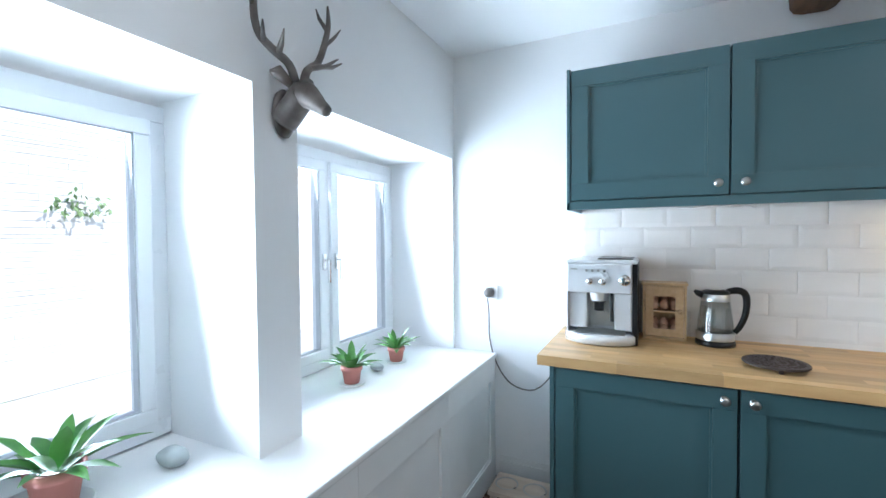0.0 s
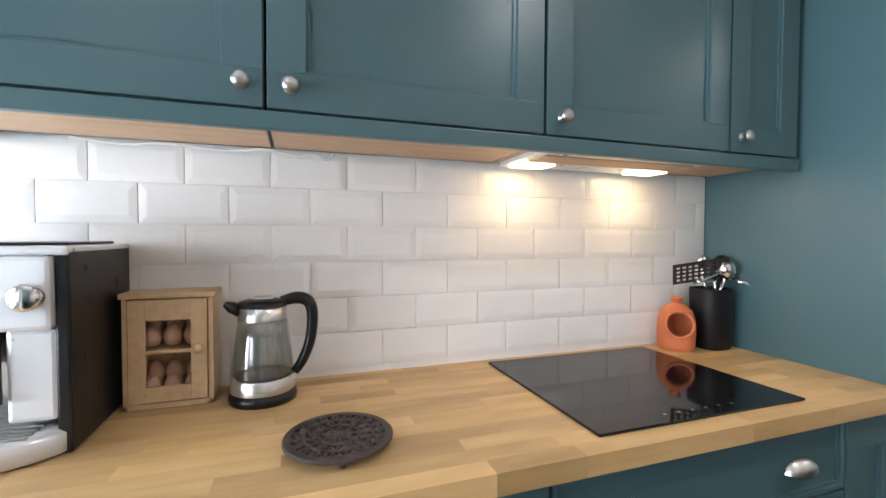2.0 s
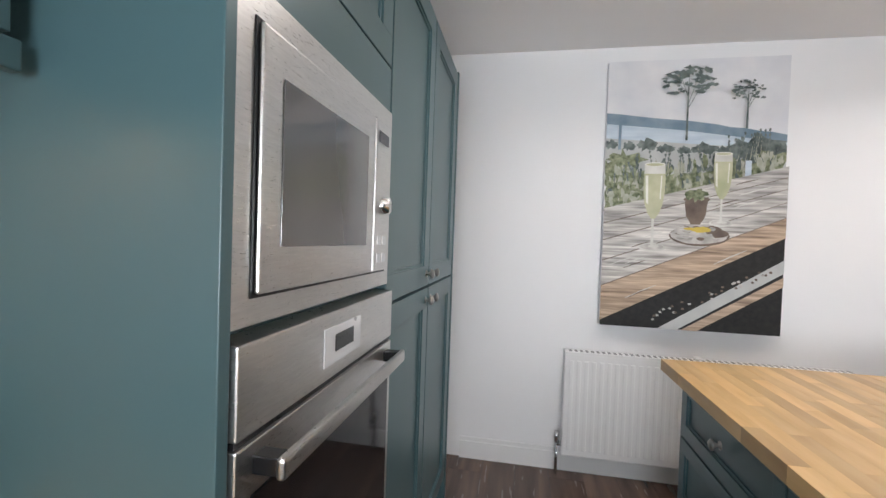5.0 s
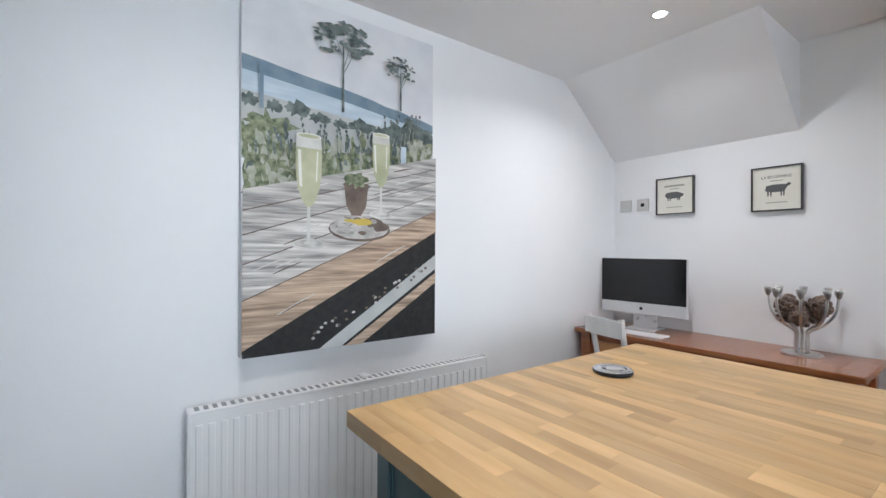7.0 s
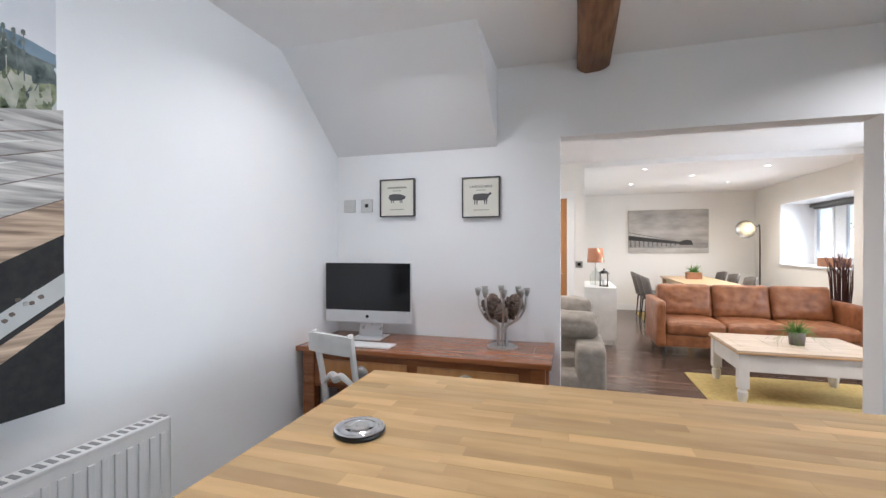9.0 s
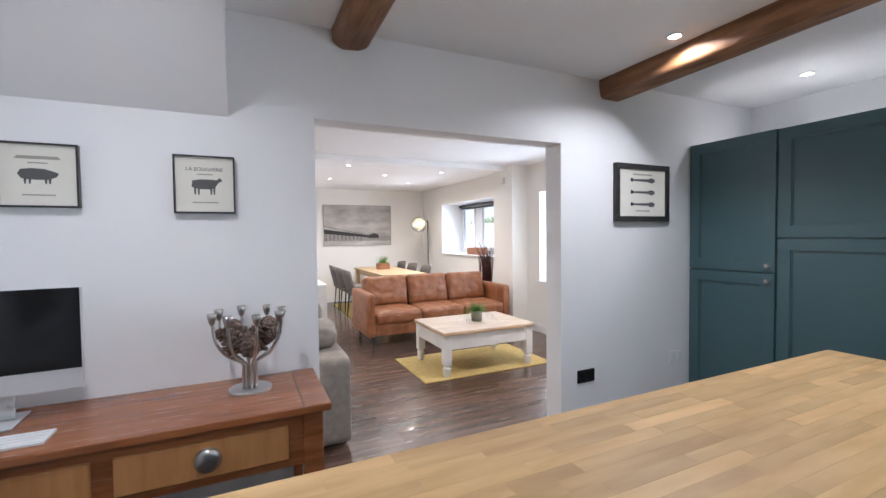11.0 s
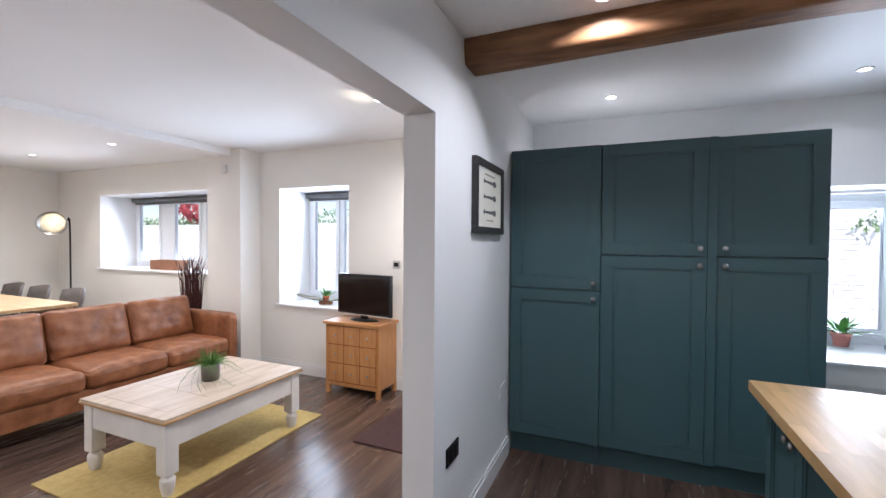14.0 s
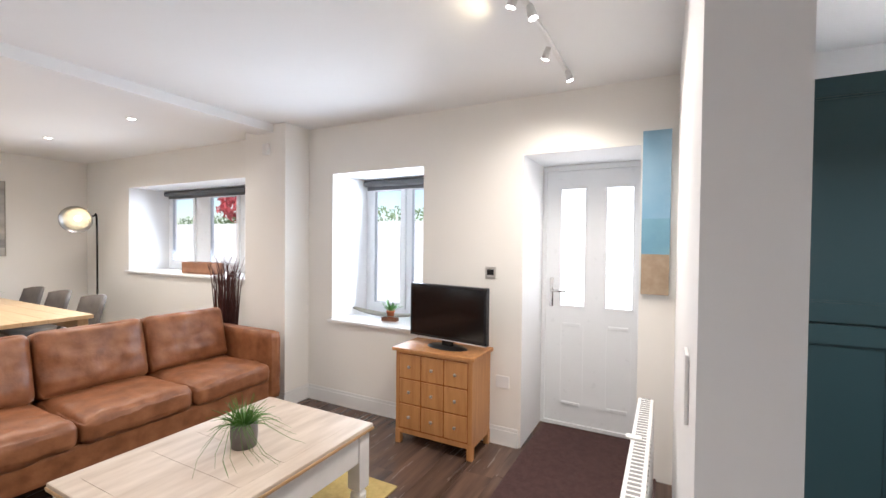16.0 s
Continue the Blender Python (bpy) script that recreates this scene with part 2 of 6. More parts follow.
def slab(axis, a0, a1, u0, u1, z0, z1, holes=()):
    """A wall a0..a1 thick on an axis, u0..u1 long, with holes (u0, u1, z0, z1) through it."""
    us = sorted({u0, u1, *[h[0] for h in holes], *[h[1] for h in holes]}); zs = sorted({z0, z1, *[h[2] for h in holes], *[h[3] for h in holes]})
    us = [u for u in us if u0 <= u <= u1]; zs = [z for z in zs if z0 <= z <= z1]
    bm = bmesh.new(); vd = {}
    def solid(i, j):
        if not (0 <= i < len(us) - 1 and 0 <= j < len(zs) - 1):
            return False
        cu, cz = (us[i] + us[i + 1]) / 2, (zs[j] + zs[j + 1]) / 2
        return not any(h[0] < cu < h[1] and h[2] < cz < h[3] for h in holes)
    def v(a, i, j):
        k = (a, i, j)
        if k not in vd:
            vd[k] = bm.verts.new((a, us[i], zs[j]) if axis == "x" else (us[i], a, zs[j]))
        return vd[k]
    for i in range(len(us) - 1):
        for j in range(len(zs) - 1):
            if not solid(i, j):
                continue
            for a in (a0, a1):
                bm.faces.new((v(a, i, j), v(a, i + 1, j), v(a, i + 1, j + 1), v(a, i, j + 1)))
            for di, dj, p, q in ((-1, 0, (i, j), (i, j + 1)), (1, 0, (i + 1, j), (i + 1, j + 1)), (0, -1, (i, j), (i + 1, j)), (0, 1, (i, j + 1), (i + 1, j + 1))):
                if not solid(i + di, j + dj):
                    bm.faces.new((v(a0, *p), v(a0, *q), v(a1, *q), v(a1, *p)))
    return bm


# ---- structure ----
W, E, S, SL, NN, CE = -0.45, 4.60, -1.395, -1.545, 2.60, 2.455
BACK, LE = -8.6, 4.60
W1, W2, W3, W4, DR = (.48, 1.16, .72, 1.855), (1.335, 2.57, .72, 1.855), (-4.22, -3.29, .735, 2.035), (-7.55, -5.35, 1.03, 2.075), (-2.485, -1.745, 0, 2.055)
setting("wall_west", slab("x", W - .55, W, BACK - .2, NN + .2, 0, CE + .1, (W1, W2, W3, W4, DR)), M_wall, "thick white plastered cottage wall with deep window recesses")
setting("wall_north", slab("y", NN, NN + .2, W, E + .2, 0, CE + .1), M_wall, "smooth white plastered kitchen wall")
setting("wall_east", slab("x", E, E + .2, BACK, NN, 0, CE + .1), M_wall, "plain white plastered wall")
setting("wall_divider", slab("y", SL, S, W, E, 0, CE + .1, ((1.584, 3.114, 0, 2.008),)), M_wall, "white dividing wall with a wide square opening")
setting("wall_back", slab("y", BACK - .2, BACK, W, E + .2, 0, CE + .1), M_cream, "cream plastered end wall of the dining area")
setting("wall_hall", slab("y", -4.87, -4.66, 2.88, E, 0, CE + .1, ((3.06, 3.88, 0, 2.02),)), M_cream, "cream partition wall with an interior doorway")
setting("wall_dining", slab("x", 3.0, 3.15, BACK, -4.87, 0, CE + .1), M_cream, "cream plastered side wall of the dining area")
# cream skin on the living side of the window wall
setting("wall_living", slab("x", W, W + .006, BACK, SL, 0, CE, (W3, W4, DR)), M_cream, "warm white painted living room wall")
setting("pilaster", B(W, -.17, -5.02, -4.506, 0, CE, 0), M_cream, "square cream plastered wall pier", cat="pilaster")
setting("ceiling_beam", B(-.17, 2.88, -4.88, -4.655, 2.385, CE, 0), M_ceil, "boxed white plaster ceiling beam", cat="beam")
setting("ceiling", B(W, E, BACK, NN, CE, CE + .1, 0), M_ceil, "smooth white painted ceiling")
setting("floor_base", B(W - .55, E + .2, BACK - .2, NN + .2, -.12, -.004, 0), M_blackm, "dark floor under the boards", cat="floor")
# sloping stair soffit in the corner
bm = bmesh.new()
va = [bm.verts.new(c) for c in ((3.49, -.79, CE), (E, -.79, CE), (E, S, 1.975), (3.49, S, 1.975), (3.49, S, CE), (E, S, CE))]
for f in ((0, 1, 2, 3), (0, 3, 4), (0, 4, 5, 1), (1, 5, 2), (3, 2, 5, 4)):
    bm.faces.new([va[i] for i in f])
setting("ceiling_soffit", bm, M_ceil, "white plastered sloping underside of a staircase", cat="soffit")


def skirt(name, pts, h=.13, t=.018, m=M_trim):
    bm = bmesh.new()
    for (x0, y0, x1, y1) in pts:
        box(bm, min(x0, x1), max(x0, x1), min(y0, y1), max(y0, y1), 0, h - .025, None, 0)
        cx, cy = (abs(x1 - x0) < abs(y1 - y0)), (abs(x1 - x0) >= abs(y1 - y0))
        k = .005
        box(bm, min(x0, x1) + (k if cx else 0), max(x0, x1) - (k if cx else 0), min(y0, y1) + (k if cy else 0), max(y0, y1) - (k if cy else 0), h - .025, h, None, .003)
    return setting(name, bm, m, "white moulded skirting board", cat="skirting")


skirt("baseboard_east", [(E - .018, 2.0, E, -.85)])
skirt("baseboard_divider", [(1.5835, S, .36, S + .018), (1.584, SL - .018, 1.602, S + .018), (3.114, S, 4.58, S + .018), (1.5835, SL - .018, 1.06, SL)])
skirt("baseboard_living", [(W + .006, -4.487, W + .024, -3.3005), (W + .006, -3.3, W + .024, -2.5), (-.45, -4.506, -.17, -4.488), (-.17, -5.02, -.152, -4.488), (W + .006, BACK, W + .024, -5.02)])
skirt("baseboard_back", [(W, BACK, 3.0, BACK + .018)])
skirt("baseboard_north", [(-.17, NN - .018, .2, NN)])


# windows
def window(name, h, x, panes, label, sill=True, handles=True, deep=.05, leftmost=None):
    e = thing(name, 0, 0, 0, label, "window", "", 0, "structure")
    y0, y1, z0, z1 = h; fw = .055
    bm = bmesh.new()
    box(bm, x - deep, x, y0, y1, z0, z0 + fw, None, .004); box(bm, x - deep, x, y0, y1, z1 - fw, z1, None, .004)
    box(bm, x - deep, x, y0, y0 + fw, z0 + fw, z1 - fw, None, .004); box(bm, x - deep, x, y1 - fw, y1, z0 + fw, z1 - fw, None, .004)
    for a, b in zip(panes, panes[1:]):
        box(bm, x - deep, x, a[1] - .0, b[0] + .0, z0 + fw, z1 - fw, None, .004)
    part("window_frame", bm, M_upvc, e)
    for i, (a, b) in enumerate(panes):
        bm = bmesh.new(); s = .05
        zz0, zz1 = z0 + fw, z1 - fw
        for q in ((a, b, zz0, zz0 + s), (a, b, zz1 - s, zz1), (a, a + s, zz0 + s, zz1 - s), (b - s, b, zz0 + s, zz1 - s)):
            box(bm, x - deep + .01, x + .018, *q, None, .005)
        c = part("casement", bm, M_upvc, e)
        g = part("pane", B(x - .02, x - .014, a + s, b - s, zz0 + s, zz1 - s, 0), M_glass, e); g.visible_shadow = False
        gb = bmesh.new()
        for q in ((a + s, b - s, zz0 + s, zz0 + s + .006), (a + s, b - s, zz1 - s - .006, zz1 - s), (a + s, a + s + .006, zz0 + s + .006, zz1 - s - .006), (b - s - .006, b - s, zz0 + s + .006, zz1 - s - .006)):
            box(gb, x - .012, x + .012, *q)
        part("gasket", gb, M_gasket, e)
        if handles:
            yy = (b - .028) if i == 0 and len(panes) > 1 else (a + .028)
            hb = bmesh.new(); box(hb, x + .018, x + .03, yy - .012, yy + .012, (zz0 + zz1) / 2 - .05, (zz0 + zz1) / 2 + .03, None, .004)
            tube([(x + .03, yy, (zz0 + zz1) / 2), (x + .055, yy, (zz0 + zz1) / 2), (x + .055, yy, (zz0 + zz1) / 2 - .11)], .009, 8, hb)
            part("handle", hb, M_chrome, c, "chrome casement handle")
    return e


XF = -.875
window("window_1", (W1[0], W1[1], .73, W1[3] - .02), XF, [(W1[0] + .055, W1[1] - .055)], "white upvc window with one large clear pane", handles=False)
window("window_2", (W2[0], W2[1], .73, W2[3] - .02), XF, [(W2[0] + .055, 1.94), (1.975, W2[1] - .055)], "white upvc window with two casements")
window("window_3", (W3[0], W3[1], .75, W3[3]), -.93, [(W3[0] + .055, -3.76), (-3.74, W3[1] - .055)], "white upvc living room window", handles=False)
window("window_4", (W4[0], W4[1], 1.05, W4[3]), -.93, [(W4[0] + .055, -6.95), (-6.70, -6.1), (-6.05, W4[1] - .055)], "wide white upvc dining window", handles=False)
setting("windowsill_3", B(-.93, W + .04, W3[0] - .03, W3[1] + .03, .728, .752, .006), M_trim, "white painted window board")
setting("windowsill_4", B(-.93, W + .04, W4[0] - .04, W4[1] + .03, 1.022, 1.048, .006), M_trim, "white painted window board")
for nm, h in (("roller_blind", W3), ("roller_blind", W4)):
    t = thing(nm, 0, 0, 0, "mid grey rolled-up roller blind in the window recess", "blind")
    part("roll", tube([(-.88, h[0] + .02, h[3] - .04), (-.88, h[1] - .02, h[3] - .04)], .03, 16), M_blind, t, smooth=True)
    part("cloth", B(-.915, -.91, h[0] + .02, h[1] - .02, h[3] - .10, h[3] - .04, 0), M_blind, t)

# boxed-in window bench with panelled front
bench = thing("window_bench", 0, 0, 0, "white painted boxed-in window bench with panelled front", "bench")
part("top", B(XF, -.185, .40, NN - .003, .70, .724, .006), M_trim, bench)
part("front_panel", B(-.225, -.205, .40, NN - .003, 0, .70, 0), M_trim, bench)
for a, b in ((.42, 1.30), (1.30, 1.95), (1.95, 2.58)):
    bm = bmesh.new()
    for q in ((a, b, .58, .70), (a, b, 0, .13), (a, a + .075, .13, .58), (b - .075, b, .13, .58)):
        box(bm, -.205, -.192, *q, None, .002)
    part("panel_frame", bm, M_trim, bench)
    for z0 in (.13, .57):
        part("moulding", B(-.205, -.199, a + .075, b - .075, z0, z0 + .01, .001), M_trim, bench)

# old timber ceiling beams
def beam(x, dx, zt):
    random.seed(int(x * 100)); n = 14; bm = bmesh.new(); rings = []
    for i in range(15):
        y = S + .002 + (NN - S - .004) * i / 14; ring = []
        for k in range(n):
            a = 2 * math.pi * k / n; c, s = math.cos(a), math.sin(a); q = .5
            px = math.copysign(abs(c) ** q, c) * (.092 + .014 * noise.noise((x, y * 1.3, k * .4))); pz = math.copysign(abs(s) ** q, s) * (.086 + .014 * noise.noise((x + 9, y * 1.5, k * .5)))
            ring.append(bm.verts.new((x + px + dx * (i / 14) + .02 * math.sin(y), y, zt + pz)))
        rings.append(ring)
    for a, b in zip(rings, rings[1:]):
        for k in range(n):
            bm.faces.new((a[k], a[(k + 1) % n], b[(k + 1) % n], b[k]))
    bm.faces.new(rings[0]); bm.faces.new(rings[-1])
    setting("timber_beam", bm, M_beam, "rough-hewn dark stained old timber ceiling beam", True, "beam")


beam(1.18, .04, 2.415); beam(2.95, .0, 2.455)

# exterior
setting("ground", B(-60, W - .55, -60, 60, -.3, -.2, 0), M_ground, "pale sunlit paving outside the windows")
setting("garden_wall", B(-5.2, -4.8, -2.2, 16, -.2, 3.6, 0), M_extwall, "pale dry stone garden wall in sunlight", cat="wall")

# ---- cabinet parts ----
def shaker(parent, w, h, name="door", m=M_teal, fr=.075, label="", t=.02):
    """A panelled door, its lower left front corner at the origin, facing -y."""
    g = .0022
    d = part(name, B(g, w - g, .011, t, g, h - g, 0), m, parent, label)
    bm = bmesh.new()
    for q in ((g, w - g, g, fr), (g, w - g, h - fr, h - g), (g, fr, fr, h - fr), (w - fr, w - g, fr, h - fr)):
        box(bm, q[0], q[1], 0, .011, q[2], q[3], None, .0015)
    part("frame", bm, m, d)
    bm = bmesh.new(); e = .008
    for q in ((fr, w - fr, fr, fr + e), (fr, w - fr, h - fr - e, h - fr), (fr, fr + e, fr + e, h - fr - e), (w - fr - e, w - fr, fr + e, h - fr - e)):
        box(bm, q[0], q[1], .0055, .011, q[2], q[3], None, .001)
    part("bead", bm, m, d)
    return d


def knob(parent, x, z, y=0):
    part("knob", lathe([(0, .032), (.010, .031), (.0165, .026), (.0165, .021), (.009, .016), (.006, .010), (.006, .003), (.013, .002), (.013, 0)], 14, pose(x, y, z, 90)), M_pewter, parent, "round pewter knob", True)


def cup(parent, x, z):
    bm = bmesh.new(); rings = []
    for i in range(5):
        a = math.pi / 2 * i / 4; rr, yy = math.cos(a), math.sin(a)
        rings.append([bm.verts.new((x + .05 * rr * math.cos(b), -.028 * yy - .0, z - .012 + .034 * max(.05, rr) * math.sin(b))) for b in [math.pi * k / 8 for k in range(9)]])
    for a, b in zip(rings, rings[1:]):
        for k in range(8):
            bm.faces.new((a[k], a[k + 1], b[k + 1], b[k]))
    part("cup_handle", bm, M_pewter, parent, "pewter cup handle", True)


def move(o, x, y, z, rz=0):
    o.matrix_basis = pose(x, y, z, 0, 0, rz); return o


# larder wall, facing +x
LX = .325
for (y0, y1, split, kside, front) in ((-1.385, -.8015, 1.155, 1, .340), (-.800, -.215, 1.385, 1, .325), (-.165, .352, 1.385, 0, .302)):
    u = thing("larder_unit", front, y0, 0, "tall dark teal panelled larder cabinet beside the wall", "cabinet", "tall larder cabinets", 90)
    w = y1 - y0
    part("body", B(0, w, .021, .57, .15, 2.085, .001), M_teal, u)
    # the top board is added, its pale colour chosen for light bounced to the ceiling
    part("plinth", B(0, w, .07, .09, 0, .15, 0), M_teal, u); part("top_board", B(.002, w - .002, .023, .568, 2.0855, 2.0885, 0), M_wpaint, u, "pale added top, coloured for its light bounce")
    for z0, z1, kz in ((.155, split - .003, -.05), (split + .003, 2.085, .045)):
        d = shaker(u, w, z1 - z0); move(d, 0, 0, z0)
        knob(d, w - .04 if kside else .04, (z1 - z0 + kz) if kz < 0 else kz)
f = thing("larder_filler", 0, 0, 0, "narrow dark teal filler strip between larder cabinets", "cabinet")
part("strip", B(LX - .5, LX - .004, -.2145, -.1655, .15, 2.085, .002), M_teal, f); part("plinth", B(LX - .09, LX - .07, -.2145, -.1655, 0, .15, 0), M_teal, f)

# base units under the worktop
BY = 1.995
def base_unit(x0, x1, fronts, label):
    u = thing("base_cabinet", x0, BY, 0, label, "cabinet", "kitchen base cabinets"); w = x1 - x0
    part("body", B(0, w, .021, NN - BY - .004, .15, .868, .001), M_teal, u); part("plinth", B(0, w, .06, .08, 0, .15, 0), M_teal, u)
    for z0, z1, kind, k in fronts:
        d = shaker(u, w, z1 - z0, "drawer" if kind == "cup" else "door", fr=.075 if z1 - z0 > .3 else .012); move(d, 0, 0, z0)
        if kind == "cup":
            for q in ((.2, .8) if w > .7 else (.5,)):
                cup(d, w * q, (z1 - z0) / 2)
        else:
            knob(d, k if k > 0 else w + k, z1 - z0 - .04)
    return u


base_unit(.262, .88, [(.155, .862, "door", -.04)], "teal panelled base cabinet with a round knob")
base_unit(.884, 1.37, [(.155, .862, "door", .04)], "teal panelled base cabinet with a round knob")
base_unit(1.374, 2.20, [(.155, .42, "cup", 0), (.424, .69, "cup", 0), (.694, .862, "cup", 0)], "wide teal pan drawers with pewter cup handles")
base_unit(2.204, 2.43, [(.155, .862, "door", -.04)], "narrow teal base cabinet with a round knob")
endp = thing("end_panel", 0, 0, 0, "teal end panel of the base cabinets", "panel"); part("board", B(.24, .26, BY + .004, NN - .004, 0, .868, .002), M_teal, endp)

# wall units, hood and pelmet
UY, UZ0, UZ1 = 2.245, 1.548, 2.128
for x0, x1, k in ((.285, .885, -.04), (.888, 1.508, .045), (1.512, 2.118, .045), (2.122, 2.405, .045)):
    u = thing("wall_cabinet", x0, UY, 0, "teal panelled wall cabinet above the worktop", "cabinet", "kitchen wall cabinets"); w = x1 - x0
    part("body", B(0, w, .021, NN - UY - .004, UZ0 - .012, UZ1, .001), M_teal, u)
    part("underside", B(0.004, w - .004, .03, NN - UY - .06, UZ0 - .018, UZ0 - .0125, 0), M_cork, u, "pale wood-effect cabinet underside")
    d = shaker(u, w, UZ1 - UZ0); move(d, 0, 0, UZ0); knob(d, k if k > 0 else w + k, .045)
pel = thing("pelmet", 0, 0, 0, "teal pelmet rail under the wall cabinets", "trim")
part("rail", B(.268, 2.412, UY - .004, UY + .018, 1.508, UZ0 - .004, .003), M_teal, pel); part("return", B(.268, .284, UY - .004, NN - .004, 1.508, UZ1 + .006, .003), M_teal, pel)
hood = thing("extractor_hood", 0, 0, 0, "built-in extractor hood with two lit lamps", "hood")
part("housing", B(1.53, 2.10, 2.29, 2.53, 1.517, 1.5295, .003), M_silver, hood); part("visor", B(1.66, 1.98, 2.29, 2.315, 1.5155, 1.5168, 0), M_steel, hood)
part("filter", B(1.56, 2.07, 2.318, 2.41, 1.513, 1.5168, 0), M_cork, hood, "pale hood underside panel")
for x in (1.60, 2.02):
    part("hood_lamp", B(x - .055, x + .055, 2.42, 2.50, 1.509, 1.5145, .001), M_glowwarm, hood, "glowing warm hood lamp")
    area("hood_light", (x, 2.46, 1.505), (x, 2.50, 1.0), .10, .07, .36, (1, .66, .32), 180)

wc = thing("lighting_cable", 0, 0, 0, "thin pale cable clipped under the wall cabinets", "cable")
part("cord", tube([(.46, 2.535, 1.524), (.56, 2.54, 1.517), (.66, 2.535, 1.523), (.78, 2.54, 1.516), (.87, 2.53, 1.522), (.95, 2.54, 1.513), (.99, 2.53, 1.518), (1.02, 2.54, 1.508), (1.04, 2.535, 1.524)], .0035, 6), M_white, wc, smooth=True)
# worktop with staves
def stave_top(name, x0, x1, y0, y1, z0, z1, label, seed, pitch=.044, holes=None):
    random.seed(seed); t = thing(name, 0, 0, 0, label, "worktop"); cache = {}
    n = round((y1 - y0) / pitch); p = (y1 - y0) / n
    for r in range(n):
        x = x0
        first = True
        while x < x1 - .001:
            ln = random.choice((.18, .26, .34, .42, .5))
            if first:
                ln = random.choice((.12, .2, .3)); first = False
            ln = min(ln, x1 - x)
            if x1 - x - ln < .07:
                ln = x1 - x
            k = round(ln, 3)
            if k not in cache:
                me = bpy.data.meshes.new("stave"); b = box(bmesh.new(), 0, ln - .0003, 0, p - .0003, z0, z1); b.normal_update(); b.to_mesh(me); b.free(); me.materials.append(M_oak); cache[k] = me
            o = new("stave", cache[k]); o.parent = t; o.location = (x, y0 + r * p, random.uniform(-.0002, .0002)); x += ln
    return t


# tall oven housing and larders, facing -y
TY = 2.005
tower = thing("oven_housing", 2.43, TY, 0, "tall teal cabinet housing a built-in microwave and oven", "cabinet")
part("side_panel", B(0, .02, -.012, NN - TY - .004, 0, 2.14, .002), M_teal, tower)
part("body", B(.02, .62, .03, NN - TY - .004, .10, 2.14, .001), M_teal, tower)
d = shaker(tower, .60, .385); move(d, .02, 0, 1.755); knob(d, .30, .05)
part("filler_panel", B(.022, .618, 0, .03, 1.645, 1.752, .002), M_teal, tower)
d = shaker(tower, .60, .34); move(d, .02, 0, .155)
part("plinth", B(.02, .62, .06, .08, 0, .15, 0), M_teal, tower)
mw = thing("microwave", 2.45, TY, 1.215, "built-in brushed steel microwave oven with dark door", "microwave")
part("trim_frame", B(.003, .597, -.006, .03, 0, .427, .003), M_steel, mw)
part("gap", B(.04, .56, -.008, -.006, .035, .385, 0), M_black, mw)
part("door", B(.045, .455, -.016, -.0085, .04, .38, .004), M_steel, mw); part("glass", B(.09, .41, -.018, -.0165, .10, .325, .001), M_mwglass, mw, "dark microwave window")
part("control_panel", B(.46, .555, -.016, -.0085, .04, .38, .004), M_steel, mw)
part("display", B(.475, .54, -.018, -.0165, .33, .355, 0), M_screen, mw); part("dial", lathe([(0, .02), (.018, .019), (.02, 0)], 16, pose(.508, -.0165, .19, 90)), M_chrome, mw, smooth=True)
for i in range(4):
    part("button", B(.478 + (i % 2) * .035, .503 + (i % 2) * .035, -.018, -.0165, .06 + (i // 2) * .04, .08 + (i // 2) * .04, .001), M_silver, mw)
ov = thing("oven", 2.45, TY, .51, "built-in stainless steel electric oven with black glass door", "oven")
part("control_panel", B(.003, .597, -.02, .03, .575, .69, .003), M_steel, ov)
part("display", B(.22, .38, -.023, -.0205, .60, .665, .001), M_silver, ov); part("clock", B(.26, .34, -.0245, -.0232, .62, .65, 0), M_screen, ov)
part("door", B(.003, .597, -.02, .03, 0, .565, .003), M_steel, ov); part("glass", B(.03, .57, -.0235, -.0205, .03, .50, .002), M_hob, ov, "black oven door glass")
hd = part("handle", B(.03, .57, -.066, -.054, .522, .550, .005), M_steel, ov, "flat steel bar handle")
for x in (.034, .54):
    part("bracket", B(x, x + .026, -.0545, -.0195, .524, .548, .002), M_black, hd, "black handle bracket")
part("vent_slot", B(.005, .595, -.015, .02, .5655, .5745, 0), M_black, ov, "dark gap above the door")
for x0, x1, k in ((3.055, 3.56, -.04), (3.565, 4.08, .04)):
    u = thing("tall_cabinet", x0, TY, 0, "tall teal panelled larder cabinet next to the oven", "cabinet", "tall cabinets beside the oven"); w = x1 - x0
    part("body", B(0, w, .021, NN - TY - .004, .15, 2.14, .001), M_teal, u); part("plinth", B(0, w, .06, .08, 0, .15, 0), M_teal, u)
    for z0, z1, kz in ((.155, 1.155, -.045), (1.16, 2.14, .045)):
        d = shaker(u, w, z1 - z0); move(d, 0, 0, z0); knob(d, k if k > 0 else w + k, (z1 - z0 + kz) if kz < 0 else kz)
endp = thing("end_panel", 0, 0, 0, "teal end panel of the tall cabinets", "panel"); part("board", B(4.085, 4.108, TY - .004, NN - .004, 0, 2.15, .002), M_teal, endp)

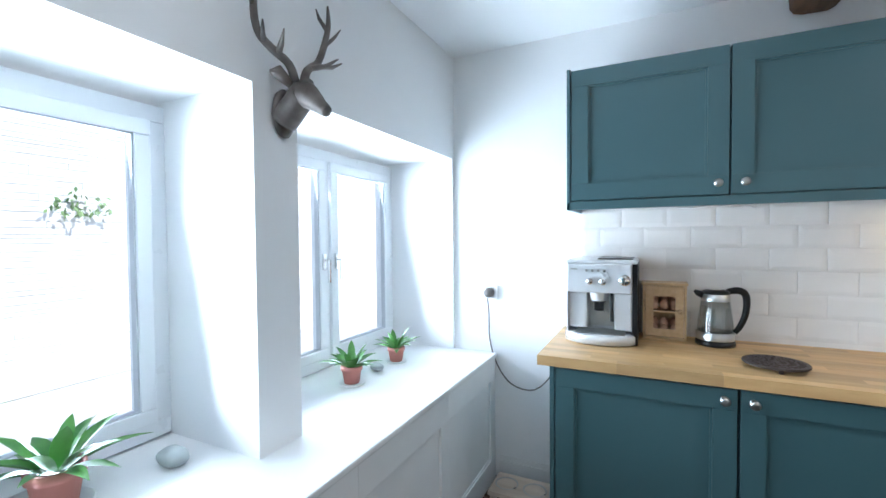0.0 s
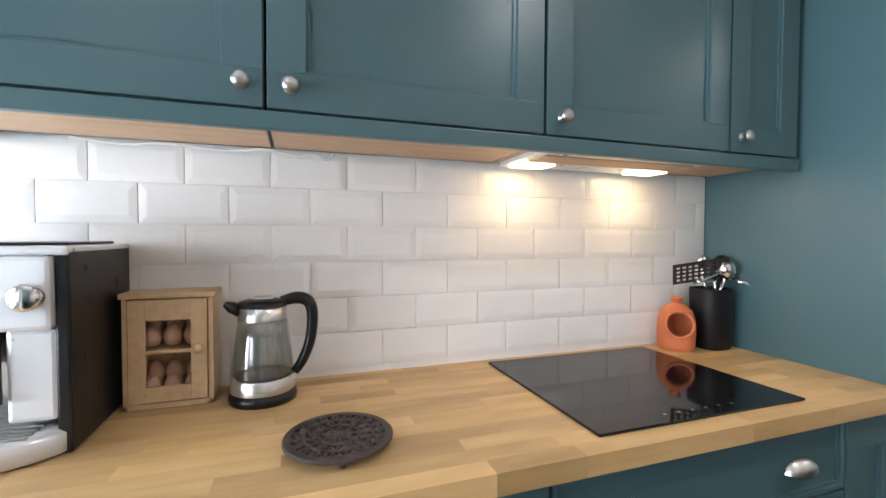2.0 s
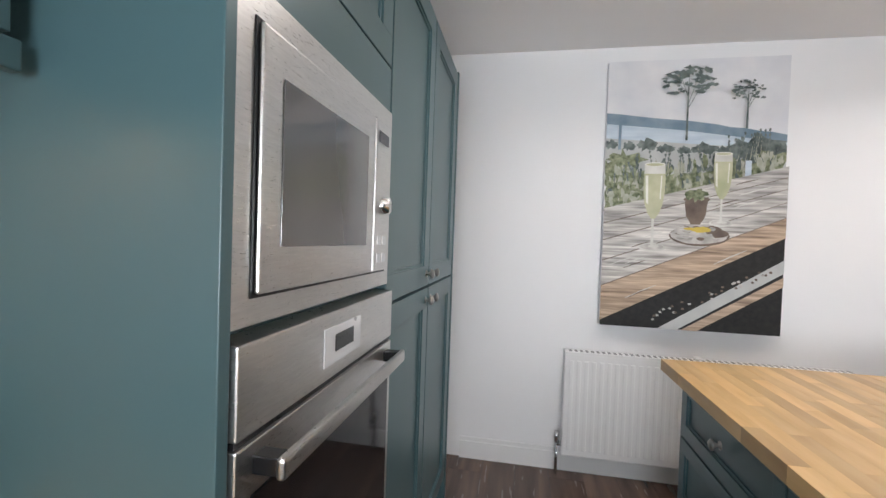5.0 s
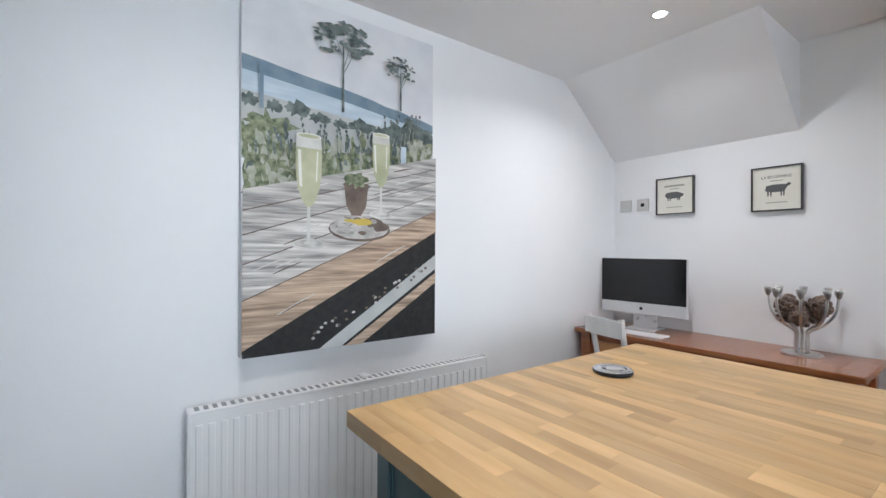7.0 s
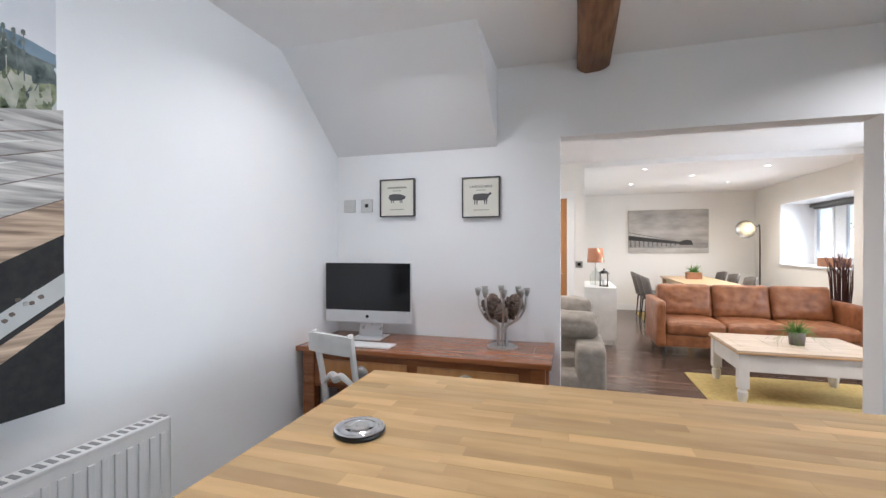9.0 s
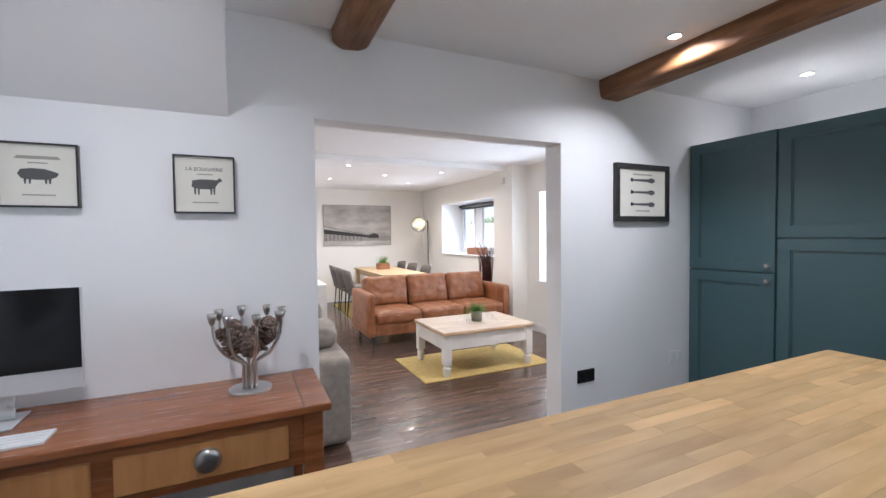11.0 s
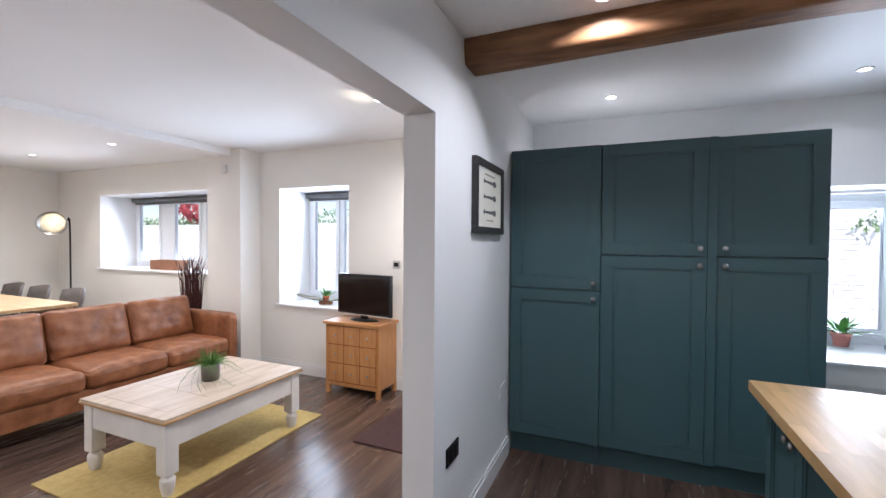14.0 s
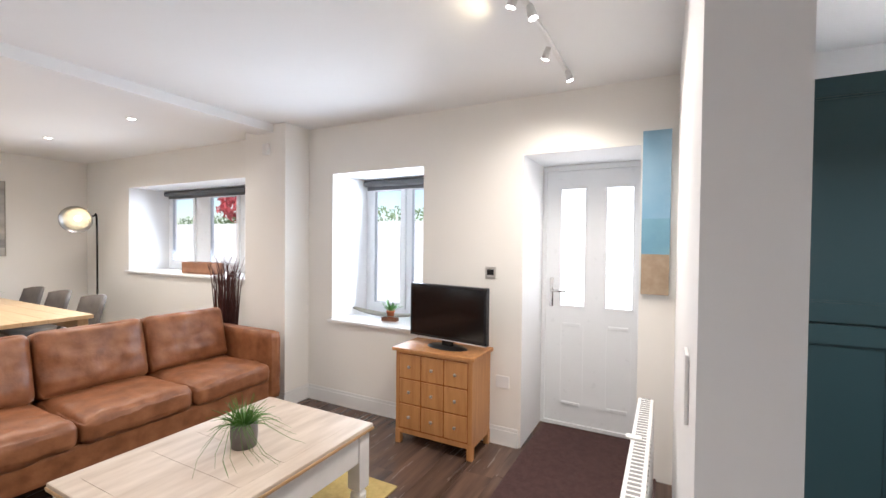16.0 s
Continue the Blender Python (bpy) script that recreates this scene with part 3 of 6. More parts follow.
# island
IX0, IX1, IY0, IY1 = 1.14, 3.74, -.186, 1.136
for i in range(4):
    x0 = IX0 + .05 + i * .625
    u = thing("island_unit", x0, IY1 - .06, 0, "teal island cabinet with three panelled drawers", "cabinet", "kitchen island cabinets", 180)
    w = .623; u.matrix_basis = pose(x0 + w, IY1 - .06, 0, 0, 0, 180)
    part("body", B(0, w, .021, .60, .15, .868, .001), M_teal, u); part("plinth", B(0, w, .06, .08, 0, .15, 0), M_teal, u)
    for z0, z1 in ((.155, .40), (.404, .65), (.654, .862)):
        d = shaker(u, w, z1 - z0, "drawer", fr=.05); move(d, 0, 0, z0); knob(d, w / 2, (z1 - z0) / 2)
    v = thing("island_unit", x0, IY0 + .05, 0, "teal island cabinet with a pair of panelled doors", "cabinet", "kitchen island cabinets")
    part("body", B(0, w, .021, .60, .15, .868, .001), M_teal, v); part("plinth", B(0, w, .06, .08, 0, .15, 0), M_teal, v)
    for a in (0, 1):
        d = shaker(v, w / 2, .707, "door", fr=.06); move(d, a * w / 2, 0, .155); knob(d, w / 2 - .03 if a == 0 else .03, .66)
for x in (IX0 + .028, IX1 - .048):
    endp = thing("end_panel", 0, 0, 0, "teal end panel of the kitchen island", "panel"); part("board", B(x, x + .02, IY0 + .06, IY1 - .07, 0, .868, .002), M_teal, endp)

# inset sink at the far end of the island
SKX0, SKX1, SKY0, SKY1 = 1.305, 2.255, .476, .960
sink = thing("sink", 0, 0, 0, "stainless steel inset sink with a black bowl in the island", "sink")
bm = bmesh.new()
for q in ((SKX0, SKX1, SKY0, SKY0 + .06), (SKX0, SKX1, SKY1 - .06, SKY1), (SKX0, SKX0 + .06, SKY0 + .06, SKY1 - .06), (SKX1 - .40, SKX1, SKY0 + .06, SKY1 - .06)):
    box(bm, *q, .9135, .919, None, .002)
part("rim", bm, M_steel, sink); part("gasket", B(SKX0 - .004, SKX1 + .004, SKY0 - .004, SKY1 + .004, .9105, .9133, 0), M_black, sink, "black sealing edge")
part("bowl", B(SKX0 + .055, SKX1 - .395, SKY0 + .055, SKY1 - .055, .9134, .9145, 0), M_hob, sink, "black bowl")
for i in range(6):
    part("drainer_ridge", B(SKX1 - .36, SKX1 - .04, SKY0 + .09 + i * .05, SKY0 + .098 + i * .05, .919, .9215, .001), M_steel, sink)

# hob
hob = thing("induction_hob", 1.50, 2.025, .9105, "black glass induction hob set on the worktop", "hob")
part("glass", B(0, .60, 0, .512, 0, .006, .002), M_hob, hob)
for i in range(6):
    part("touch_mark", lathe([(0, .0066), (.004, .0065), (.004, .006)], 10, pose(.20 + i * .04, .035, 0)), M_pewter, hob)

# ---- lamps ----
def downlight(x, y, watts=30, col=(1, .965, .93)):
    t = thing("downlight", x, y, CE, "small round recessed white ceiling downlight, lit", "downlight", "recessed ceiling downlights")
    part("ring", lathe([(.030, -.001), (.042, -.001), (.043, -.005), (.038, -.008), (.030, -.006)], 20), M_trim, t, smooth=True)
    part("bulb", lathe([(0, -.005), (.029, -.004), (.029, -.001)], 20), M_glow, t, "glowing lamp face")
    area("downlight_lamp", (x, y, CE - .012), (x + .001, y, 0), .07, .07, watts, col, 150)


# the last two are out of view, added to brighten the kitchen
for x, y in ((3.80, -.49), (1.38, -.75), (.09, -.76), (.06, .57), (1.95, 1.30), (3.45, 1.25)):
    downlight(x, y, 2 if x < .2 else 4.5 if x == 1.95 else 6 if x > 3 else 8.5)
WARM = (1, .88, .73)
# two unseen downlights, added to brighten the east side of the living room
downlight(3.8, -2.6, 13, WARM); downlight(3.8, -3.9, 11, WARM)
for x, y in ((.48, -5.6), (2.04, -5.4), (1.25, -6.2), (.48, -7.15), (2.03, -6.95)):
    downlight(x, y, 8.5, WARM)
track = thing("track_light", .38, -2.13, CE, "white ceiling spotlight bar with lit lamps", "track light")
part("bar", B(-.50, .52, -.011, .011, -.018, -.001, .004), M_trim, track)
for i, x in enumerate((-.44, -.10, .32, .44)):
    a = (-.4 if i % 2 else .4)
    hd = part("spot_head", lathe([(0, 0), (.014, 0), (.02, .04), (.02, .06)], 16, pose(x, a * .03, -.022, 180 + a * 40)), M_trim, track, smooth=True)
    part("bulb", lathe([(0, .058), (.018, .057)], 16, pose(x, a * .03, -.022, 180 + a * 40)), M_glow, hd)
    spot("track_lamp", (.38 + x, -2.13 - a * .06, CE - .12), (.55 + x, -2.13 - a * .4 - .2, 0), 24, WARM, 175, 1.0, .05)
# added spot with no head of its own, aimed up for the warm ceiling glow
spot("track_lamp", (.75, -2.25, CE - .09), (.75, -3.0, CE + .1), 1.2, (1, .8, .5), 130, .9, .03)

# ---- east wall ----
def radiator(name, label, x, y, z, rz, L, H, fins):
    t = thing(name, x, y, z, label, "radiator", "", rz)
    bm = B(0, L, 0, .012, 0, H, .004)
    part("back_panel", B(.01, L - .01, .055, .067, 0, H, .004), M_trim, t)
    part("front_panel", bm, M_trim, t)
    n = fins
    for i in range(n):
        x0 = .012 + (L - .024) * i / n; w = (L - .024) / n
        part("rib", B(x0 + w * .22, x0 + w * .78, -.007, 0.001, .035, H - .035, .004), M_trim, t)
    part("top_grille", B(0, L, -.003, .07, H - .001, H + .012, .003), M_trim, t)
    # slots are grey strips laid on top, their shade given as colour
    sb = bmesh.new()
    for i in range(int(L / .03)):
        box(sb, .02 + i * .03, .035 + i * .03, .012, .055, H + .0122, H + .0135)
    part("grille", sb, M_slot_shade, t)["kind"] = "stuff"
    part("end_cap", B(-.004, 0, -.003, .07, 0, H + .012, .001), M_trim, t); part("end_cap", B(L, L + .004, -.003, .07, 0, H + .012, .001), M_trim, t)
    part("bracket", B(L / 2 - .02, L / 2 + .02, .03, .09, H + .012, H + .02, .002), M_trim, t)
    vb = tube([(-.03, .03, -z + .002), (-.03, .03, .06)], .009, 8); tube([(-.03, .03, .05), (.002, .03, .05)], .012, 8, vb); tube([(-.03, .03, .06), (-.03, .03, .12)], .016, 10, vb)
    part("valve", vb, M_chrome, t, "chrome radiator valve", True)
    return t


radiator("radiator", "white panelled steel radiator on the wall under the painting", E - .10, 1.40, .13, -90, 1.41, .58, 34)

def mesh_poly(pts, y=0):
    bm = bmesh.new(); bm.faces.new([bm.verts.new((a, y, b)) for a, b in pts]); return bm


# large canvas print of drinks on a table by the water (local x to the viewer's right, facing -y)
cv = thing("canvas_print", E - .045, 1.225, .882, "large canvas print of two glasses on a wooden table by water", "picture", "", -90)
CW, CH = .905, 1.475
M_csky = mat("print_sky", (.68, .69, .72), .7, scale=4, alt=(.86, .85, .85)); M_cwater = mat("print_water", (.42, .52, .60), .7, scale=5, alt=(.62, .70, .75), stretch=(1, 1, 5))
M_chill = mat("print_hill", (.12, .20, .27), .7, scale=9, alt=(.26, .34, .40)); M_croad = mat("print_road", (.40, .42, .42), .7, scale=5, alt=(.55, .56, .54))
M_cgreen = mat("print_bushes", (.05, .075, .03), .7, scale=38, alt=(.36, .39, .25)); M_cpale = mat("print_pale_grass", (.30, .32, .24), .7, scale=30, alt=(.50, .50, .42)); M_ctree = mat("print_tree", (.04, .06, .06), .7, scale=25, alt=(.22, .26, .24))
M_cplank = mat("print_planks", (.22, .21, .20), .7, scale=16, alt=(.72, .70, .66), stretch=(.3, 1, 5), random_obj=.15, detail=9); M_cplankw = mat("print_warm_planks", (.20, .14, .10), .7, scale=14, alt=(.66, .50, .36), stretch=(.3, 1, 5), detail=9)
M_cdark = mat("print_dark", (.008, .008, .009), .7, scale=40, alt=(.02, .02, .018)); M_cwine = mat("print_wine", (.38, .40, .24), .6, scale=9, alt=(.55, .55, .38)); M_cfroth = mat("print_glint", (.66, .66, .58), .6, scale=9, alt=(.78, .78, .74)); M_cglass = mat("print_glass", (.50, .50, .46), .6, scale=10, alt=(.70, .70, .66))
M_cclay = mat("print_clay", (.10, .075, .06), .7, scale=14, alt=(.2, .15, .12)); M_cplate = mat("print_plate", (.30, .29, .27), .6, scale=20, alt=(.62, .60, .57)); M_cyel = mat("print_lemon", (.6, .45, .08), .6)
part("canvas", B(0, CW, 0, .04, 0, CH, .003), M_csky, cv)
layer = [0]
def ink(name, pts, m, wob=0.0, fine=6):
    layer[0] += 1
    if wob:
        q = []
        for (a, b), (c, d) in zip(pts, pts[1:] + pts[:1]):
            for k in range(fine):
                f = k / fine; u, v = a + (c - a) * f, b + (d - b) * f
                n = noise.noise((u * 14, v * 14, layer[0])) * wob if k else 0
                q.append((min(CW, max(0, u + n)), min(CH, max(0, v + n * .8))))
        pts = q
    return part(name, mesh_poly([(a, b) for a, b in pts], -.0003 - .00006 * layer[0]), m, cv)
def blob(name, cx, cz, rx, rz_, m, wob=.0, n=22):
    return ink(name, [(min(CW, max(0, cx + rx * math.cos(2 * math.pi * k / n) * (1 + wob * noise.noise((k * .9, cx * 9, cz * 9))))), cz + rz_ * math.sin(2 * math.pi * k / n) * (1 + wob * noise.noise((k * 1.1, cz * 7, 3)))) for k in range(n)], m)
ink("sky", [(0, 1.12), (CW, 1.02), (CW, CH), (0, CH)], M_csky)
ink("hill", [(0, 1.08), (CW, 1.0), (CW, 1.06), (.5, 1.13), (0, 1.19)], M_chill, .012)
ink("water", [(0, 1.0), (CW, .92), (CW, 1.02), (.4, 1.09), (0, 1.13)], M_cwater)
ink("road", [(0, .78), (CW, .72), (CW, .98), (0, 1.05)], M_croad)
random.seed(4)
for k in range(10):
    blob("bush", .03 + k * .095, 1.02 - k * .008 + random.uniform(-.01, .01), random.uniform(.03, .06), random.uniform(.018, .035), M_ctree, .8)
blob("shrub", .78, .98, .16, .075, M_ctree, .8); blob("shrub", .10, .93, .10, .045, M_cgreen, .8)
ink("meadow", [(0, .64), (CW, .88), (CW, .97), (.7, .92), (.45, .84), (.3, .86), (.14, .90), (0, .93)], M_cgreen, .06, 9)
for k in range(150):
    u = random.uniform(0.02, CW - .02); v = .70 + .22 * u + random.uniform(-.02, .17 - .1 * u)
    blob("grass_clump", u, v, random.uniform(.006, .02), random.uniform(.015, .035), random.choice((M_cgreen, M_cpale, M_cpale, M_ctree)), 1.2, 10)
for k in range(46):
    u = random.uniform(.02, CW - .05); v = .74 + .2 * u + random.uniform(0, .06); L, lean = random.uniform(.06, .15), random.uniform(-.04, .04)
    ink("stalk", [(u, v), (u + .003, v), (u + lean + .002, v + L), (u + lean, v + L)], random.choice((M_ctree, M_cpale)))
    for q in range(3):
        blob("seed_head", u + lean * (.6 + q * .2), v + L * (.6 + q * .2), .006, .009, M_ctree, .8, 8)
for cx, cz, s in ((.41, 1.33, 1.0), (.70, 1.27, .6)):
    ink("trunk", [(cx - .006, cz - .30 * s), (cx + .006, cz - .30 * s), (cx + .003, cz), (cx - .003, cz)], M_ctree)
    for k in range(5):
        a = .5 + 2.1 * k / 4; ex, ez = cx + .09 * s * math.cos(a), cz + .06 * s * math.sin(a); bz = cz - (.13 - .02 * k) * s
        ink("limb", [(cx - .002, bz), (cx + .002, bz), (ex + .0008, ez), (ex - .0008, ez)], M_ctree)
    for k in range(64):
        a, r = random.uniform(-.5, 3.6), random.uniform(.25, 1.1)
        blob("foliage", cx + .12 * s * r * math.cos(a), cz + .02 + .085 * s * r * math.sin(a) - .05 * s * (k % 3 == 0), random.uniform(.008, .024) * s, random.uniform(.005, .013) * s, M_ctree, 1.2, 10)
ink("post", [(.06, .98), (.075, .98), (.075, 1.16), (.06, 1.16)], M_chill); ink("post", [(.70, .82), (.73, .82), (.73, .92), (.70, .92)], M_cwater)
# table boards fanning to the upper right, lower edge running from the lower left up to the right
ed = [(.655, .89), (.57, .83), (.475, .77), (.36, .70), (.22, .62), (.02, .51)]
for i, ((l0, r0), (l1, r1)) in enumerate(zip(ed, ed[1:])):
    ink("table_board", [(0, l1 + .004), (CW, r1 + .003), (CW, r0), (0, l0)], M_cplankw if i >= 4 else M_cplank)
    ink("board_gap", [(0, l1 - .003), (CW, r1 - .002), (CW, r1 + .003), (0, l1 + .005)], M_cclay)
    for k in range(3):
        u = random.uniform(0, .7); f = random.uniform(.2, .8); L = random.uniform(.08, .2); g = lambda q: (l1 + (l0 - l1) * f) * (1 - q / CW) + (r1 + (r0 - r1) * f) * q / CW
        ink("grain_mark", [(u, g(u)), (u + L, g(u + L)), (u + L, g(u + L) + .003), (u + L / 2, g(u + L / 2) + .007), (u, g(u) + .003)], M_cclay if k % 2 else M_cglass)
ink("shade", [(.002, .002), (CW - .002, .002), (CW - .002, .515), (.002, .03)], M_cdark)
ink("bench_board", [(.30, 0), (.40, 0), (CW, .33), (CW, .40)], M_croad); ink("bench_board", [(.42, 0), (.50, 0), (CW, .26), (CW, .31)], M_cplankw)
for k in range(40):
    f = random.random(); blob("pebble", .27 + f * .6, .03 + f * .30 + random.uniform(0, .05), .008, .006, random.choice((M_cclay, M_cplate)), .5, 8)
def flute(cx, z, s):
    blob("glass_foot", cx, z, .072 * s, .024 * s, M_cglass); blob("glass_foot", cx, z + .003, .060 * s, .017 * s, M_cplate); blob("glass_foot", cx + .01 * s, z + .006, .03 * s, .008 * s, M_cglass)
    ink("glass_stem", [(cx - .008 * s, z), (cx + .008 * s, z), (cx + .006 * s, z + .17 * s), (cx - .006 * s, z + .17 * s)], M_cglass)
    side = [(.010, .16), (.030, .19), (.047, .24), (.056, .31), (.057, .38), (.053, .46)]
    ink("wine", [(cx + a * s, z + b * s) for a, b in side] + [(cx - a * s, z + b * s) for a, b in side[::-1]], M_cwine)
    ink("glint", [(cx - .040 * s, z + .25 * s), (cx - .028 * s, z + .24 * s), (cx - .034 * s, z + .40 * s), (cx - .048 * s, z + .40 * s)], M_cfroth); ink("glint", [(cx + .030 * s, z + .27 * s), (cx + .036 * s, z + .27 * s), (cx + .040 * s, z + .40 * s), (cx + .034 * s, z + .40 * s)], M_cfroth)
    ink("froth", [(cx - .055 * s, z + .41 * s), (cx + .055 * s, z + .41 * s), (cx + .053 * s, z + .46 * s), (cx - .053 * s, z + .46 * s)], M_cglass)
    blob("glass_rim", cx, z + .462 * s, .054 * s, .012 * s, M_cfroth); blob("glass_rim", cx, z + .461 * s, .047 * s, .008 * s, M_cwine)
flute(.255, .445, .98); flute(.592, .585, .80)
blob("plate", .49, .515, .15, .055, M_cclay); blob("plate", .49, .520, .143, .050, M_cplate, .1)
for k in range(12):
    a = k * .8; blob("oyster", .49 + .10 * math.cos(a), .525 + .03 * math.sin(a), .04, .022, random.choice((M_cclay, M_cplate, M_cplank)), .7, 12); blob("oyster_flesh", .49 + .10 * math.cos(a), .529 + .03 * math.sin(a), .02, .010, M_cplank if k % 2 else M_cclay, .6, 10)
blob("lemon", .50, .548, .05, .016, M_cyel, .3); blob("lemon", .44, .552, .03, .007, M_cyel, .3)
ink("clay_pot", [(.445, .575), (.49, .575), (.515, .62), (.527, .71), (.413, .71), (.42, .62)], M_cclay, .004); blob("pot_rim", .47, .71, .066, .016, M_cclay); blob("moss", .468, .735, .05, .03, M_cgreen, .7)

# ---- desk corner ----
desk = thing("desk", 3.145, -.90, 0, "polished mahogany desk with two drawers and cup handles", "desk")
DW, DD = 1.445, .49
part("top", B(0, DW, -DD, 0, .752, .782, .006), M_mahog, desk)
part("end_band", B(.004, .10, -DD + .002, -.002, .7822, .7832, 0), M_mahog, desk)
part("top_joint", B(.100, .1025, -DD + .002, -.002, .7822, .7834, 0), M_black, desk, "dark joint line in the top")
for x in (.03, DW - .11):
    for y in (-.09, -DD + .02):
        part("leg", B(x, x + .075, y, y + .07, 0, .752, .006), M_mahog, desk)
part("apron", B(.05, DW - .05, -.045, -.03, .55, .752, .002), M_mahog, desk); part("back_apron", B(.05, DW - .05, -DD + .03, -DD + .05, .55, .752, .002), M_mahog, desk)
part("side_apron", B(.05, .07, -DD + .05, -.04, .55, .752, .002), M_mahog, desk); part("side_apron", B(DW - .07, DW - .05, -DD + .05, -.04, .55, .752, .002), M_mahog, desk)
for x0 in (.16, .76):
    d = part("drawer", B(x0, x0 + .54, -.032, -.014, .585, .715, .005), M_pine, desk, "lighter wood drawer front")
    bm = bmesh.new(); lathe([(.045, 0), (.042, .012), (.03, .022), (0, .026)], 16, pose(x0 + .27, -.014, .65, -90), bm)
    part("cup_handle", bm, M_pewter, d, "dark metal cup handle", True)
chair = thing("desk_chair", 4.225, -.985, 0, "white painted wooden chair at the desk", "chair", "", -15); chair.scale = (.80, 1, 1)
for x in (-.155, .155):
    part("back_leg", tube([(x, .10, 0), (x, .13, .42), (x, .16, .65), (x * 1.08, .21, .90)], .018, 8), M_wpaint, chair)
    part("front_leg", tube([(x, -.22, 0), (x, -.20, .43)], [.014, .02], 8), M_wpaint, chair)
part("seat", B(-.18, .18, -.24, .14, .42, .45, .01), M_oakp, chair, "wooden chair seat"); part("cushion", B(-.17, .17, -.22, .12, .45, .485, .015), M_wpaint, chair, "white seat cushion")
bm = bmesh.new()
rl = [[bm.verts.new((-.20 + .05 * i, .185 + .03 * math.cos((-.20 + .05 * i) * 5) + dy, z + .012 * math.cos((-.20 + .05 * i) * 7) * (z > .8))) for dy, z in ((0, .79), (.024, .79), (.03, .885), (.006, .885))] for i in range(9)]
for a, b in zip(rl, rl[1:]):
    for k in range(4):
        bm.faces.new((a[k], a[(k + 1) % 4], b[(k + 1) % 4], b[k]))
bm.faces.new(rl[0]); bm.faces.new(rl[-1])
part("top_rail", bm, M_wpaint, chair); part("cross_rail", tube([(-.155, .155, .60), (-.05, .175, .66), (0, .18, .645), (.05, .175, .66), (.155, .155, .60)], [.012, .018, .026, .018, .012], 8), M_wpaint, chair)
mon = thing("computer", 4.275, -1.20, .782, "all-in-one silver desktop computer with a black screen", "computer", "", 183)
part("foot", B(-.10, .10, -.06, .12, 0, .006, .003), M_silver, mon); part("neck", B(-.08, .08, .04, .05, .006, .17, .004), M_silver, mon)
part("case", B(-.285, .285, -.012, .02, .10, .475, .006), M_silver, mon); part("screen", B(-.283, .283, -.0145, -.012, .178, .473, .001), M_screen, mon, "switched-off black screen")
part("badge", lathe([(0, .001), (.011, .001), (.011, 0)], 12, pose(0, -.0125, .14, 90)), M_black, mon)
kb = thing("keyboard", 4.17, -1.02, .783, "slim white computer keyboard on the desk", "keyboard", "", 180); part("body", B(-.14, .14, -.055, .055, 0, .009, .002), M_white, kb)
for r in range(4):
    part("key_row", B(-.132, .132, -.045 + r * .024, -.025 + r * .024, .009, .011, .001), M_white, kb)
cd = thing("candelabra", 3.43, -1.205, .783, "brushed steel eight-branch candelabra holding big pine cones, on the desk", "candelabra")
part("base", lathe([(0, .010), (.082, .010), (.086, .007), (.086, 0)], 32), M_steel, cd, smooth=False)
random.seed(9)
for i in range(8):
    a = 2 * math.pi * i / 8 + .2; c, s = math.cos(a), math.sin(a)
    part("arm", tube([(.026 * c, .026 * s, .01), (.026 * c, .026 * s, .06), (.026 * c, .026 * s, .112), (.05 * c, .05 * s, .133), (.095 * c, .095 * s, .165), (.128 * c, .128 * s, .225), (.138 * c, .138 * s, .305)], .0062, 10), M_steel, cd, smooth=True)
    part("candle_cup", lathe([(.006, 0), (.010, .006), (.016, .028), (.0195, .046), (.018, .046), (.013, .026), (.004, .012)], 18, pose(.139 * c, .139 * s, .292)), M_pewter, cd, smooth=True)
def pine_cone(cx, cy, cz, R, tilt, turn):
    bm = bmesh.new(); m0 = pose(cx, cy, cz, tilt, 0, turn)
    lathe([(0, -R * .8), (R * .4, -R * .4), (R * .4, R * .4), (0, R * .8)], 10, m0, bm)
    for k in range(64):
        f = (k + .5) / 64; th = k * 2.39996; el = -1.15 + 2.45 * f
        L, wd_ = R * (.62 + .38 * math.cos(el)) * random.uniform(.85, 1.1), R * .30 * random.uniform(.85, 1.15)
        m = m0 @ Matrix.Translation((0, 0, R * .75 * math.sin(el))) @ pose(0, 0, 0, 0, 0, math.degrees(th)) @ pose(0, 0, 0, 0, -math.degrees(el) * .75 - 14, 0)
        top, low = [], []
        for u, w, zz in ((.15, .25, 0), (.6, .75, .02), (.85, 1.0, .07), (1.0, .55, .15)):
            for sg in (-1, 1):
                top.append(bm.verts.new(m @ Vector((u * L, sg * w * wd_, zz * R + .05 * R * (sg * w) ** 2)))); low.append(bm.verts.new(m @ Vector((u * L * .98, sg * w * wd_ * .9, zz * R - .10 * R))))
        for q in range(3):
            a = 2 * q
            bm.faces.new((top[a], top[a + 1], top[a + 3], top[a + 2])); bm.faces.new((low[a], low[a + 2], low[a + 3], low[a + 1]))
            bm.faces.new((top[a], top[a + 2], low[a + 2], low[a])); bm.faces.new((top[a + 1], low[a + 1], low[a + 3], top[a + 3]))
        bm.faces.new((top[6], top[7], low[7], low[6]))
    part("pine_cone", bm, M_cone, cd, "dry brown open pine cone")
for cx, cy, cz, R, tilt, turn in ((.062, .010, .262, .062, 25, 20), (-.060, -.006, .268, .064, -30, 70), (.0, .055, .245, .050, 60, 10), (.0, -.06, .247, .050, -65, 30), (.0, .0, .222, .042, 10, 0), (.105, -.03, .275, .036, 70, 60), (-.105, .03, .275, .034, 70, -50)):
    pine_cone(cx * .82, cy * .82, cz - .042, R * .92, tilt, turn)


